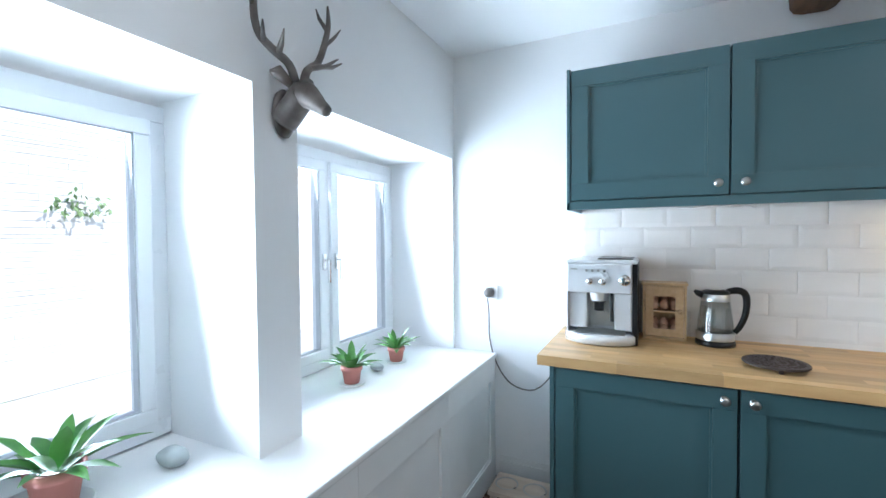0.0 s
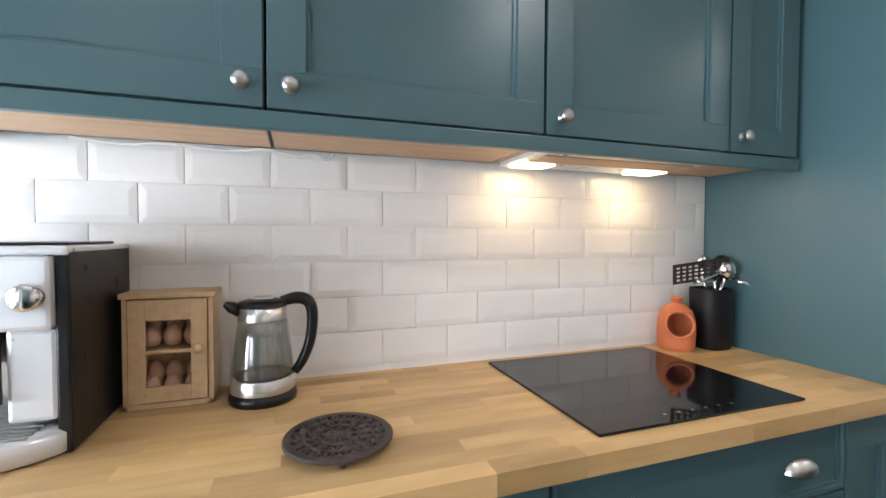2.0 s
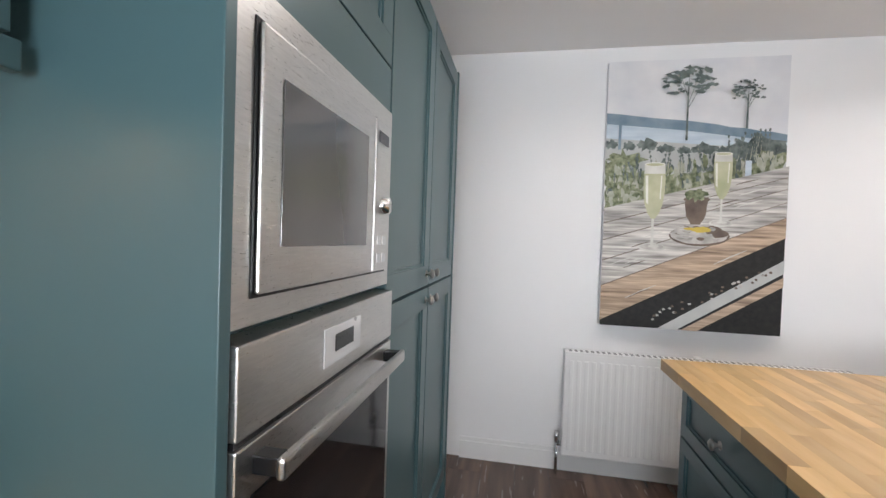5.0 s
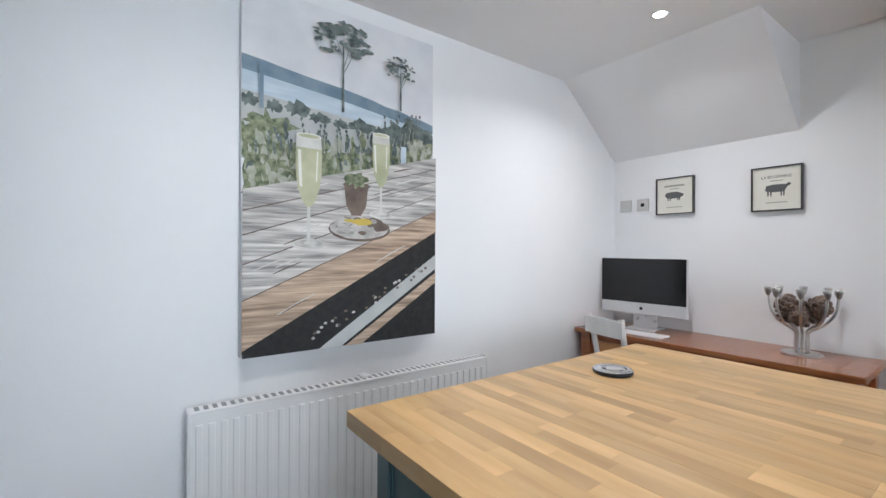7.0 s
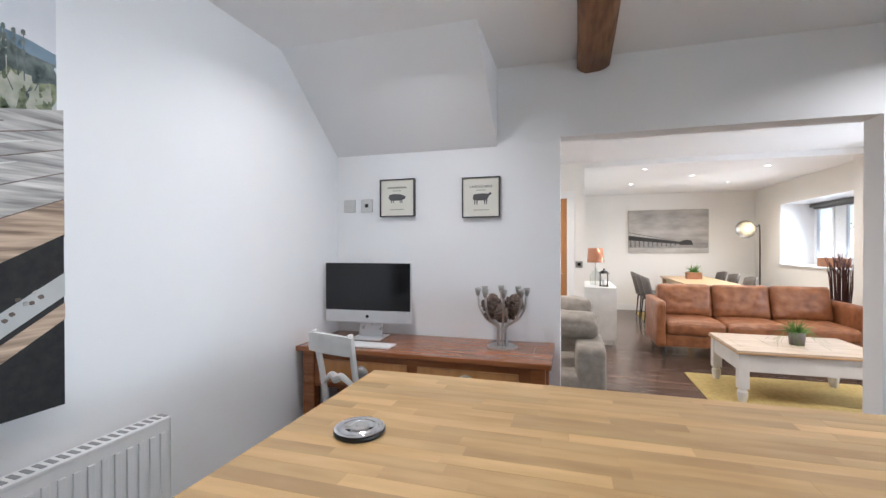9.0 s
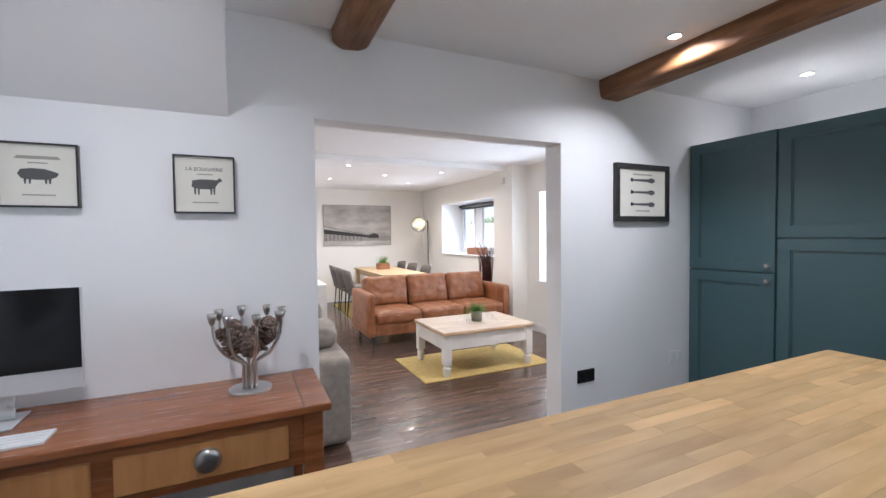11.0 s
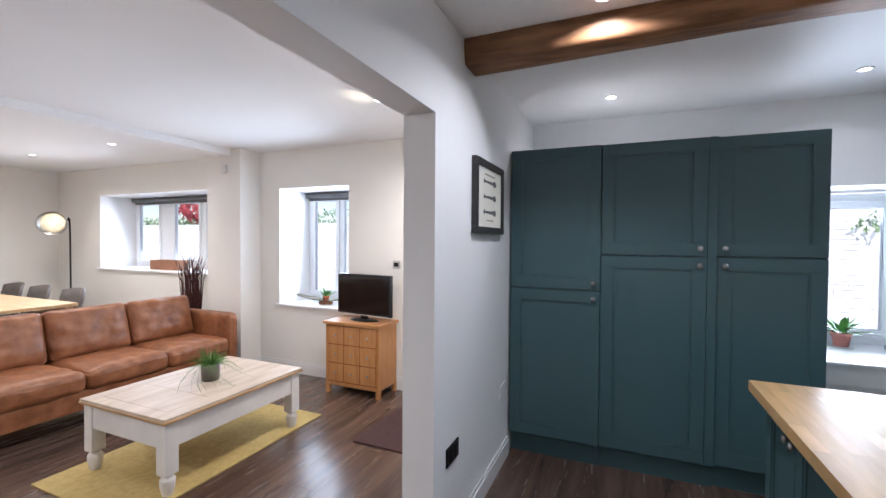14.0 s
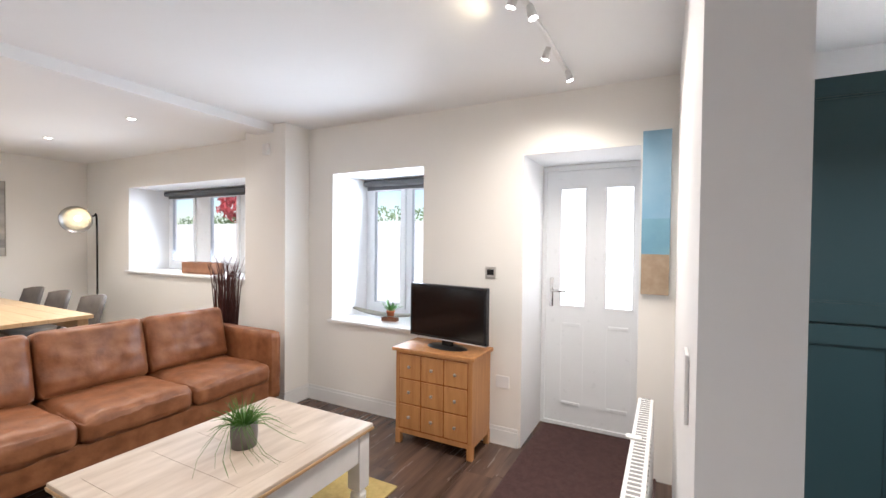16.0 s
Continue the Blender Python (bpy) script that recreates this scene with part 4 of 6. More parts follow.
def framed(name, label, x, y, z, rz, w, h, fw=.012, frame=M_frame, mount=M_paper):
    t = thing(name, x, y, z, label, "picture", "", rz)
    bm = bmesh.new()
    for q in ((0, w, 0, fw), (0, w, h - fw, h), (0, fw, fw, h - fw), (w - fw, w, fw, h - fw)):
        box(bm, q[0], q[1], -.03, 0, q[2], q[3], None, .002)
    part("frame", bm, frame, t); part("print", B(fw, w - fw, -.018, -.002, fw, h - fw, 0), mount, t)
    return t


def shape(t, pts, m, name="motif", y=-.0186):
    part(name, mesh_poly(pts, y), m, t)


def ell(cx, cz, rx, rz_, n=18):
    return [(cx + rx * math.cos(2 * math.pi * k / n), cz + rz_ * math.sin(2 * math.pi * k / n)) for k in range(n)]


for nm, x, z, w, h, cow in (("pig", 4.27, 1.555, .245, .247, 0), ("cow", 3.708, 1.538, .238, .252, 1)):
    t = framed("framed_print", "small dark framed print of a farm animal on cream paper", x, S + .001, z, 180, w, h, .007)
    shape(t, [(.067, .115), (.071, .143), (.10, .149), (.14, .149), (.165, .147), (.178, .157), (.188, .145), (.172, .135), (.158, .112), (.14, .106), (.10, .106)] if cow else [(.058, .128), (.068, .145), (.10, .15), (.14, .148), (.168, .138), (.182, .132), (.176, .118), (.15, .106), (.10, .106), (.07, .11)], M_ink)
    for lx in (.078, .092, .14, .152):
        shape(t, [(lx, .082 if cow else .09), (lx + .005, .082 if cow else .09), (lx + .008, .115), (lx - .002, .115)], M_ink, "leg_mark", -.0188)
    if cow:
        tx = bpy.data.curves.new("lettering", "FONT"); tx.body, tx.size, tx.align_x = "LA BOUCHERIE", .021, "CENTER"; tx.materials.append(M_frame)
        to = new("lettering", tx); to.parent = t; to.matrix_basis = pose(.119, -.0189, .186, 90)
    else:
        shape(t, [(.05, .185), (.19, .185), (.18, .197), (.06, .197)], M_faint, "lettering_bar")
    shape(t, [(.07, .045), (.17, .045), (.17, .05), (.07, .05)], M_faint, "lettering_bar"); shape(t, [(.09, .168), (.15, .168), (.15, .173), (.09, .173)], M_faint, "lettering_bar")
t = framed("framed_print", "black framed print of old kitchen utensils on pale paper", 1.128, S + .001, 1.511, 180, .533, .402, .036)
for i in range(3):
    zc = .29 - i * .085
    shape(t, [(.17, zc - .006), (.33, zc - .01), (.33, zc + .01), (.17, zc + .006)], M_ink, "utensil_mark"); shape(t, ell(.355, zc, .035, .018), M_ink, "utensil_mark"); shape(t, ell(.16, zc, .014, .014), M_frame, "utensil_mark", -.0187)
shape(t, [(.17, .325), (.36, .325), (.36, .335), (.17, .335)], M_faint, "lettering_bar"); shape(t, [(.2, .07), (.34, .07), (.34, .078), (.2, .078)], M_faint, "lettering_bar")


def plate(name, label, cat, x, y, z, rz, w, h, m=M_white, marks=()):
    t = thing(name, x, y, z, label, cat, "", rz); part("plate", B(-w / 2, w / 2, -.009, 0, -h / 2, h / 2, .003), m, t)
    for nm, a, b, c, d, mm in marks:
        part(nm, B(a, b, -.0125, -.009, c, d, .001), mm, t)
    return t


plate("wall_plate", "square brushed steel blank wall plate", "wall plate", 4.505, S + .0005, 1.635, 180, .086, .086, M_steel, (("screw", -.03, -.026, -.002, .002, M_pewter), ("screw", .026, .03, -.002, .002, M_pewter)))
plate("aerial_socket", "square brushed steel aerial socket with black centre", "socket", 4.375, S + .0005, 1.635, 180, .086, .086, M_steel, (("port", -.012, .012, -.012, .012, M_black),))
plate("double_socket", "black double power socket low on the wall", "socket", 1.377, S + .0005, .473, 180, .146, .086, M_black, (("outlet", -.055, -.015, -.025, .025, M_blackm), ("outlet", .015, .055, -.025, .025, M_blackm)))
plate("double_socket", "white double power socket low on the wall", "socket", .49, S + .0005, .483, 180, .146, .086, M_white, (("outlet", -.055, -.015, -.025, .025, M_white), ("outlet", .015, .055, -.025, .025, M_white)))
so = plate("power_socket", "white double power socket with a grey plug in", "socket", -.25, NN - .0005, 1.07, 0, .146, .086, M_white, (("plug", .0, .05, -.03, .03, M_pewter),))
part("plug_body", lathe([(.028, 0), (.026, .03), (.015, .045), (0, .048)], 14, pose(.025, -.012, 0, 90)), M_greychair, so, smooth=True)
cable = thing("power_cable", 0, 0, 0, "thin grey power cable hanging from the socket to the worktop", "cable")
part("cord", tube([(-.225, NN - .05, 1.04), (-.228, NN - .02, .95), (-.225, NN - .015, .8), (-.18, NN - .02, .66), (-.09, NN - .03, .56), (.04, NN - .035, .55), (.14, NN - .04, .66), (.19, NN - .04, .82), (.20, NN - .04, .90), (.25, NN - .05, .925)], .004, 6), M_greychair, cable, smooth=True)
bmc = thing("coaster", 3.545, .302, .9105, "round chrome lid with a black rim on the island worktop", "coaster")
part("rim", lathe([(0, 0), (.060, 0), (.062, .003), (.062, .010), (.058, .013), (0, .013)], 40), M_black, bmc, "black rim", True)
part("disc", lathe([(0, .0145), (.034, .0142), (.036, .0155), (.039, .0155), (.041, .0140), (.052, .0140), (.057, .0158), (.0605, .013)], 40), M_chrome, bmc, smooth=True); part("emblem", lathe([(0, .0165), (.020, .0162), (.022, .0143)], 24), M_steel, bmc)

# ---- worktop things ----
cm = thing("coffee_machine", .41, 2.41, .911, "silver bean-to-cup coffee machine with chrome dials", "coffee machine")
part("side_cover", B(-.150, -.142, -.13, .16, .02, .355, .006), M_silver, cm); part("side_cover", B(.128, .150, -.13, .16, .0, .365, .004), M_black, cm, "black side cover")
part("rear_housing", B(-.142, .128, -.02, .16, .0, .36, .004), M_silver, cm); part("top_cover", B(-.148, .150, -.135, .16, .355, .372, .006), M_silver, cm); part("hopper_lid", B(-.02, .13, -.08, .13, .3722, .378, .003), M_black, cm, "black bean hopper lid")
part("control_panel", B(-.148, .128, -.142, -.02, .225, .355, .008), M_silver, cm)
part("column", B(-.142, -.06, -.115, -.02, .06, .225, .01), M_silver, cm); part("column", B(.055, .128, -.125, -.02, .06, .225, .008), M_silver, cm)
part("recess", B(-.06, .055, -.03, -.021, .06, .225, 0), M_steel, cm)
part("brew_head", lathe([(.0, -.085), (.022, -.085), (.022, -.05), (.03, -.045), (.038, 0)], 18, pose(-.012, -.085, .225)), M_black, cm, smooth=True); part("spout_cover", lathe([(.034, -.04), (.043, 0)], 18, pose(-.012, -.09, .226)), M_silver, cm, smooth=True)
part("steam_wand", tube([(.045, -.12, .225), (.045, -.13, .17), (.047, -.132, .10)], .007, 8), M_black, cm, smooth=True)
for x, z, r in ((-.045, .278, .014), (.01, .278, .016), (.098, .285, .024)):
    k = part("dial", lathe([(r, 0), (r, .018), (r * .8, .022), (0, .022)], 20, pose(x, -.142, z, 90)), M_chrome, cm, smooth=True)
    part("pointer", B(x - .002, x + .002, -.1665, -.164, z - r * .7, z + r * .7, 0), M_pewter, k)
for i in range(4):
    part("button", lathe([(.006, 0), (.006, .004), (0, .004)], 10, pose(-.06 + i * .025, -.142, .325, 90)), M_pewter, cm)
part("badge", B(-.13, -.10, -.1435, -.142, .328, .335, 0), M_pewter, cm)
tray = lathe([(.0, .045), (.145, .045), (.155, .038), (.155, .005), (.14, 0), (0, 0)], 28, Matrix.Translation((-.005, -.10, 0)) @ Matrix.Diagonal((1, .62, 1, 1)))
dt = part("drip_tray", tray, M_silver, cm, smooth=True)
for i in range(7):
    part("grille_bar", B(-.11, .10, -.165 + i * .018, -.157 + i * .018, .0455, .050, .001), M_pewter, dt)

eggc = thing("egg_cabinet", .667, 2.505, .911, "small pale wooden egg cabinet with a glazed door", "egg cabinet")
bm = bmesh.new()
for q in ((-.09, -.08, -.045, .045, 0, .25), (.08, .09, -.045, .045, 0, .25), (-.09, .09, -.045, .045, 0, .012), (-.095, .095, -.05, .05, .25, .262), (-.08, .08, .035, .045, .012, .25)):
    box(bm, *q, None, .001)
part("case", bm, M_paleoak, eggc)
bm = bmesh.new()
for q in ((-.078, -.045, .015, .247), (.045, .078, .015, .247), (-.045, .045, .015, .05), (-.045, .045, .20, .247), (-.045, .045, .125, .133)):
    box(bm, q[0], q[1], -.05, -.04, q[2], q[3], None, .001)
dr = part("door", bm, M_paleoak, eggc); part("knob", lathe([(.006, 0), (.006, .006), (.012, .012), (.01, .02), (0, .022)], 12, pose(.062, -.05, .135, 90)), M_paleoak, dr, smooth=True)
part("shelf", B(-.08, .08, -.035, .035, .122, .13, 0), M_paleoak, eggc)
for sh in (.012, .13):
    for i in range(6):
        part("egg", lathe([(0, -.026), (.014, -.021), (.02, -.006), (.018, .008), (.01, .022), (0, .027)], 12, pose(-.042 + (i % 3) * .042, -.01 + (i // 3) * .02, sh + .028 + .03 * (i // 3))), M_egg, eggc, smooth=True)

ke = thing("kettle", .865, 2.455, .911, "glass electric kettle with black handle and steel bands", "kettle"); ke.scale = (.92, .92, .96)
part("base", lathe([(0, 0), (.082, 0), (.084, .012), (.08, .024), (0, .026)], 28), M_black, ke, smooth=True)
part("lower_band", lathe([(.079, .026), (.0795, .06), (.077, .062), (.076, .027)], 28), M_steel, ke, smooth=True)
part("jug", lathe([(.077, .062), (.073, .11), (.066, .16), (.060, .205), (.057, .205), (.062, .16), (.070, .11), (.073, .064), (0, .063)], 28), M_smoke, ke, "clear glass jug", True)
part("heating_plate", lathe([(0, .0635), (.068, .0635), (.068, .06)], 24), M_pewter, ke)
part("upper_band", lathe([(.0605, .20), (.059, .232), (.057, .233), (.057, .2)], 28), M_steel, ke, smooth=True)
part("lid", lathe([(.060, .232), (.057, .245), (.035, .252), (0, .253)], 28), M_black, ke, smooth=True); part("lid_disc", lathe([(.03, .2525), (.028, .2555), (0, .256)], 20), M_steel, ke)
part("spout", tube([(-.05, -.01, .225), (-.075, -.014, .235), (-.088, -.016, .244)], [.018, .014, .007], 8), M_black, ke, smooth=True)
part("handle", tube([(.045, 0, .242), (.085, 0, .25), (.115, 0, .238), (.124, 0, .20), (.118, 0, .14), (.098, 0, .088), (.078, 0, .06)], [.013, .016, .016, .015, .014, .013, .012], 10), M_black, ke, smooth=True)

tv = thing("trivet", 1.016, 2.160, .911, "round pierced cast iron trivet on the worktop", "trivet")
bm = bmesh.new()
for r0, r1 in ((.086, .101), (.060, .067), (.034, .041), (.0, .014)):
    lathe([(r0, .012), (r1 - .002, .012), (r1, .014), (r1, .018), (r1 - .002, .020), (r0, .020), (r0, .012)], 40, None, bm)
for n, r0, r1, wd_ in ((9, .012, .036, .0035), (14, .039, .062, .0042), (20, .065, .088, .0045)):
    for i in range(n):
        a = 2 * math.pi * i / n; da = .55 * math.pi / n
        for sg in (-1, 1):
            tube([(r0 * math.cos(a), r0 * math.sin(a), .016), ((r0 + r1) / 2 * math.cos(a + sg * da), (r0 + r1) / 2 * math.sin(a + sg * da), .017), (r1 * math.cos(a), r1 * math.sin(a), .016)], wd_, 5, bm)
part("lattice", bm, M_iron, tv)
for i in range(3):
    a = .5 + i * 2.094; part("foot", lathe([(0, 0), (.006, 0), (.009, .014)], 10, pose(.085 * math.cos(a), .085 * math.sin(a), 0)), M_iron, tv)

pig = thing("salt_pig", 2.212, 2.50, .911, "orange terracotta salt pig with a wide open mouth", "salt pig", "", -34)
bm = bmesh.new()
prof = [(.056, 0), (.060, .012), (.062, .06), (.060, .10), (.050, .135), (.030, .153), (.014, .160), (.013, .168), (.020, .176), (.018, .183), (0, .185)]
prof = [(a[0] + (b[0] - a[0]) * k / 6, a[1] + (b[1] - a[1]) * k / 6) for a, b in zip(prof, prof[1:]) for k in range(6)] + [prof[-1]]
lathe(prof, 84, None, bm)
bmesh.ops.delete(bm, geom=[f for f in bm.faces if (f.calc_center_median() - Vector((0, -.062, .092))).length < .046], context="FACES")
part("body", bm, M_terra, pig, smooth=True)
bm = lathe([(.052, .004), (.055, .03), (.056, .05), (.056, .065), (.056, .08), (.055, .095), (.052, .11), (.045, .13), (0, .15)], 60)
bmesh.ops.delete(bm, geom=[f for f in bm.faces if (f.calc_center_median() - Vector((0, -.056, .092))).length < .047], context="FACES")
part("lining", bm, M_terra, pig, smooth=True)
bm = lathe([(.0445 + .006 * math.cos(k * math.pi / 5), .006 * math.sin(k * math.pi / 5)) for k in range(11)], 36, pose(0, -.0465, .092, 76))
part("mouth_rim", bm, M_terra, pig, smooth=True)
part("salt", lathe([(.053, .035), (.03, .041), (0, .044)], 24), M_white, pig, "coarse white salt inside", True)
UX, UYP = 2.347, 2.478
ut = thing("utensil_pot", UX, UYP, .911, "rounded black utensil pot holding steel cooking tools", "utensil pot")
def oval(r, n=28, p=.72):
    return [(r * math.copysign(abs(math.cos(2 * math.pi * k / n)) ** p, math.cos(2 * math.pi * k / n)), r * math.copysign(abs(math.sin(2 * math.pi * k / n)) ** p, math.sin(2 * math.pi * k / n))) for k in range(n)]
bm = bmesh.new(); rings = [[bm.verts.new((x, y, z)) for x, y in oval(rr)] for rr, z in ((.056, 0), (.060, .004), (.062, .208), (.0605, .212), (.0575, .208), (.056, .10))]
for a, b in zip(rings, rings[1:]):
    for k in range(28):
        bm.faces.new((a[k], a[(k + 1) % 28], b[(k + 1) % 28], b[k]))
bm.faces.new(rings[0][::-1]); bm.faces.new(rings[-1])
part("pot", bm, M_blackm, ut, smooth=True)
sp = thing("slotted_turner", UX, UYP, 1.05, "wide perforated dark steel turner in the pot", "utensil")
bm = slab("y", -.001, .001, -.105, .105, -.036, .036, [(-.092 + .0225 * i, -.078 + .0225 * i, -.027 + .0145 * k, -.019 + .0145 * k) for i in range(8) for k in range(4)])
bmesh.ops.transform(bm, matrix=pose(-.055, -.005, .135, 10, -8, -14), verts=bm.verts)
part("blade", bm, M_iron, sp, "perforated dark steel blade"); part("handle", tube([(.02, .01, -.04), (.035, .0, .06), (.045, -.012, .135)], .005, 6), M_blackm, sp, smooth=True)
def scoop(label, tx, ty, tz, r, m, rot, sx=1.0, holes=False):
    l = thing("ladle", UX, UYP, 1.05, label, "utensil", "steel cooking tools")
    part("handle", tube([(tx * .2, ty * .2, -.04), (tx * .6, ty * .6, tz * .45), (tx, ty, tz - r * .5)], [.004, .004, .005], 8), m, l, smooth=True)
    part("bowl", lathe([(0, -r * .62), (r * .5, -r * .52), (r * .85, -r * .25), (r, 0), (r * .95, .001), (r * .8, -r * .22), (r * .45, -r * .47), (0, -r * .56)], 20, pose(tx, ty, tz, *rot) @ Matrix.Diagonal((sx, 1, 1, 1))), m, l, smooth=True)
scoop("polished steel serving spoon in the pot", .015, -.045, .135, .036, M_chrome, (-70, 0, -35), .85)
scoop("polished steel ladle hanging over the pot edge", .098, -.04, .085, .043, M_chrome, (190, 20, 10))
scoop("black nylon spoon in the pot", .06, .01, .155, .036, M_blackm, (-75, 0, -40), .8)
scoop("steel straining spoon in the pot", -.02, .02, .165, .030, M_chrome, (-60, 0, -20), .85)
sk = thing("wire_whisk", UX, UYP, 1.05, "coiled steel wire whisk lying over the pot edge", "utensil")
part("handle", tube([(.02, -.01, -.04), (.0, -.02, .05), (-.02, -.03, .10)], .004, 6), M_chrome, sk, smooth=True)
for k in range(5):
    part("wire", tube([(-.02, -.03, .10), (-.05, -.04 - .006 * k, .115 + .003 * k), (-.105, -.03, .108 - .004 * k), (-.06, -.015 + .006 * k, .098), (-.02, -.03, .10)], .0014, 6), M_chrome, sk, smooth=True)

# ---- window bench things ----
def leafy(name, label, x, y, z, s, seed, n=16, saucer=True, pot=M_pink, droop=.5):
    random.seed(seed); t = thing(name, x, y, z, label, "plant", "potted plants")
    z0 = .006 if saucer else 0
    if saucer:
        part("saucer", lathe([(0, 0), (.055 * s, 0), (.062 * s, .008), (.058 * s, .009), (.05 * s, .005), (0, .005)], 20), M_white, t, smooth=True)
    part("pot", lathe([(0, z0), (.034 * s, z0), (.044 * s, .065 * s), (.049 * s, .066 * s), (.049 * s, .085 * s), (.043 * s, .085 * s), (.04 * s, .07 * s), (0, .07 * s)], 20), pot, t, smooth=True)
    for i in range(n):
        a = 2.4 * i + random.uniform(-.2, .2); L = s * random.uniform(.11, .19); up = random.uniform(.3, .95) if i > 3 else 1.2; w = s * random.uniform(.013, .018)
        bm = bmesh.new(); prev = None; c, sn = math.cos(a), math.sin(a)
        for k in range(7):
            f = k / 6; r = L * f * math.cos(up) + .01 * s; h = .07 * s + L * f * math.sin(up) - droop * L * f * f * .6
            wd2 = w * math.sin(math.pi * min(1, .15 + f * .86)) + .0008
            P = Vector((r * c, r * sn, h)); side = Vector((-sn, c, 0)) * wd2
            cur = (bm.verts.new(P - side + Vector((0, 0, .3 * wd2))), bm.verts.new(P - Vector((0, 0, .15 * wd2))), bm.verts.new(P + side + Vector((0, 0, .3 * wd2))))
            if prev:
                bm.faces.new((prev[0], prev[1], cur[1], cur[0])); bm.faces.new((prev[1], prev[2], cur[2], cur[1]))
            prev = cur
        part("leaf", bm, M_leaf, t, smooth=True)
    return t


leafy("pot_plant", "leafy green plant in a pink clay pot on the bench", -.72, .78, .725, 1.25, 1, 22); leafy("pot_plant", "leafy green plant in a pink clay pot on the bench", -.62, 1.82, .725, 1.0, 2, 20); leafy("pot_plant", "leafy green plant in a pink clay pot on the bench", -.62, 2.20, .725, .95, 3, 18)
def pebble(x, y, z, s):
    random.seed(int(x * 1000)); bm = bmesh.new(); bmesh.ops.create_icosphere(bm, subdivisions=3, radius=1)
    for v in bm.verts:
        v.co *= 1 + .12 * noise.noise(v.co * 1.2 + Vector((x, y, 0))); v.co = Vector((v.co.x * s, v.co.y * s * .75, v.co.z * s * .55))
    lo = min(v.co.z for v in bm.verts)
    for v in bm.verts:
        v.co.z -= lo
    o = obj("pebble", bm, M_stone, True); o.location = (x, y, z); tagged(o, "smooth grey-blue pebble on the window bench", "pebble", "pebbles")
pebble(-.66, 1.03, .7245, .05); pebble(-.62, 2.02, .7245, .036)
pb = thing("pet_bowl_stand", -.02, 2.42, 0, "pale wooden pet bowl stand with two steel bowls on floor", "pet bowl", "", 0)
part("board", B(-.13, .17, -.10, .10, .05, .075, .006), M_washed, pb)
for x in (-.11, .15):
    part("foot", B(x - .01, x + .01, -.09, .09, 0, .05, .002), M_washed, pb)
for x in (-.055, .095):
    # each bowl holds a flat brown disc
    part("bowl", lathe([(.062, .078), (.055, .079), (.045, .055), (0, .05)], 20, pose(x, 0, 0)), M_pewter, pb, smooth=True); part("brown_disc", lathe([(0, .062), (.046, .060)], 16, pose(x, 0, 0)), M_cone, pb)

# stag head, one plain mesh
bm = bmesh.new(); YH, ZH = 1.27, 1.815
m0 = pose(W + .002, YH, ZH - .03, 0, 90, 0) @ Matrix.Diagonal((1.55, .85, 1, 1))
lathe([(0, 0), (.048, 0), (.05, .012), (.04, .02), (0, .022)], 20, m0, bm)
tube([(W + .01, YH, ZH - .05), (W + .06, YH, ZH - .01), (W + .09, YH, ZH + .02), (W + .12, YH - .002, ZH + .005), (W + .165, YH - .004, ZH - .03), (W + .19, YH - .005, ZH - .048)], [.045, .042, .042, .037, .023, .017], 12, bm)
for sgn in (-1, 1):
    def q(a, b, c):
        return (W + a * .85, YH + sgn * b * .72, ZH + c * .85)
    tube([q(.08, .03, .05), q(.06, .09, .09), q(.05, .115, .085)], [.012, .022, .004], 8, bm)
    tube([q(.09, .02, .06), q(.085, .05, .12), q(.06, .11, .16), q(.05, .17, .20), q(.06, .20, .27), q(.08, .205, .35), q(.09, .19, .42)], [.014, .013, .013, .012, .011, .009, .003], 8, bm)
    tube([q(.07, .09, .15), q(.12, .13, .16), q(.16, .16, .19)], [.01, .008, .002], 6, bm); tube([q(.055, .15, .18), q(.10, .20, .18), q(.13, .23, .20)], [.009, .007, .002], 6, bm)
    tube([q(.06, .20, .27), q(.08, .25, .32), q(.09, .28, .36)], [.009, .006, .002], 6, bm); tube([q(.075, .205, .33), q(.06, .17, .37), q(.06, .15, .40)], [.008, .006, .002], 6, bm)
    lathe([(0, -.008), (.008, 0), (0, .008)], 8, pose(W + .12, YH + sgn * .03, ZH + .02), bm)
tagged(obj("stag_head_ornament", bm, M_bronze, True), "bronze-coloured stag head wall ornament with branching antlers", "ornament")

# ---- living room ----
rug = thing("rug", 0, 0, 0, "mustard yellow woven rug under the coffee table", "rug"); part("weave", B(.37, 1.89, -3.87, -2.97, .0005, .012, .004), M_yellow, rug)
ct = thing("coffee_table", 1.14, -3.38, .012, "white painted coffee table with a washed pine top", "table")
TX, TY2 = .545, .40
part("top_frame", B(-TX, TX, -TY2, TY2, .425, .455, .006), M_washed, ct)
part("top_edge", B(-TX - .004, TX + .004, -TY2 - .004, TY2 + .004, .422, .438, .004), M_oakp, ct, "warm pine edge")
for x0, x1 in ((-TX + .08, -.02), (-.01, .20), (.21, TX - .08)):
    part("top_board", B(x0, x1, -TY2 + .09, TY2 - .09, .4552, .4565, .001), M_washed, ct)
for sx in (-1, 1):
    for sy in (-1, 1):
        lb = bmesh.new(); x, y = sx * (TX - .055), sy * (TY2 - .055)
        box(lb, x - .04, x + .04, y - .04, y + .04, .12, .425, None, .004); lathe([(.036, .12), (.028, .108), (.042, .09), (.04, .05), (.028, .0), (0, 0)], 14, pose(x, y, 0), lb)
        part("leg", lb, M_wpaint, ct)
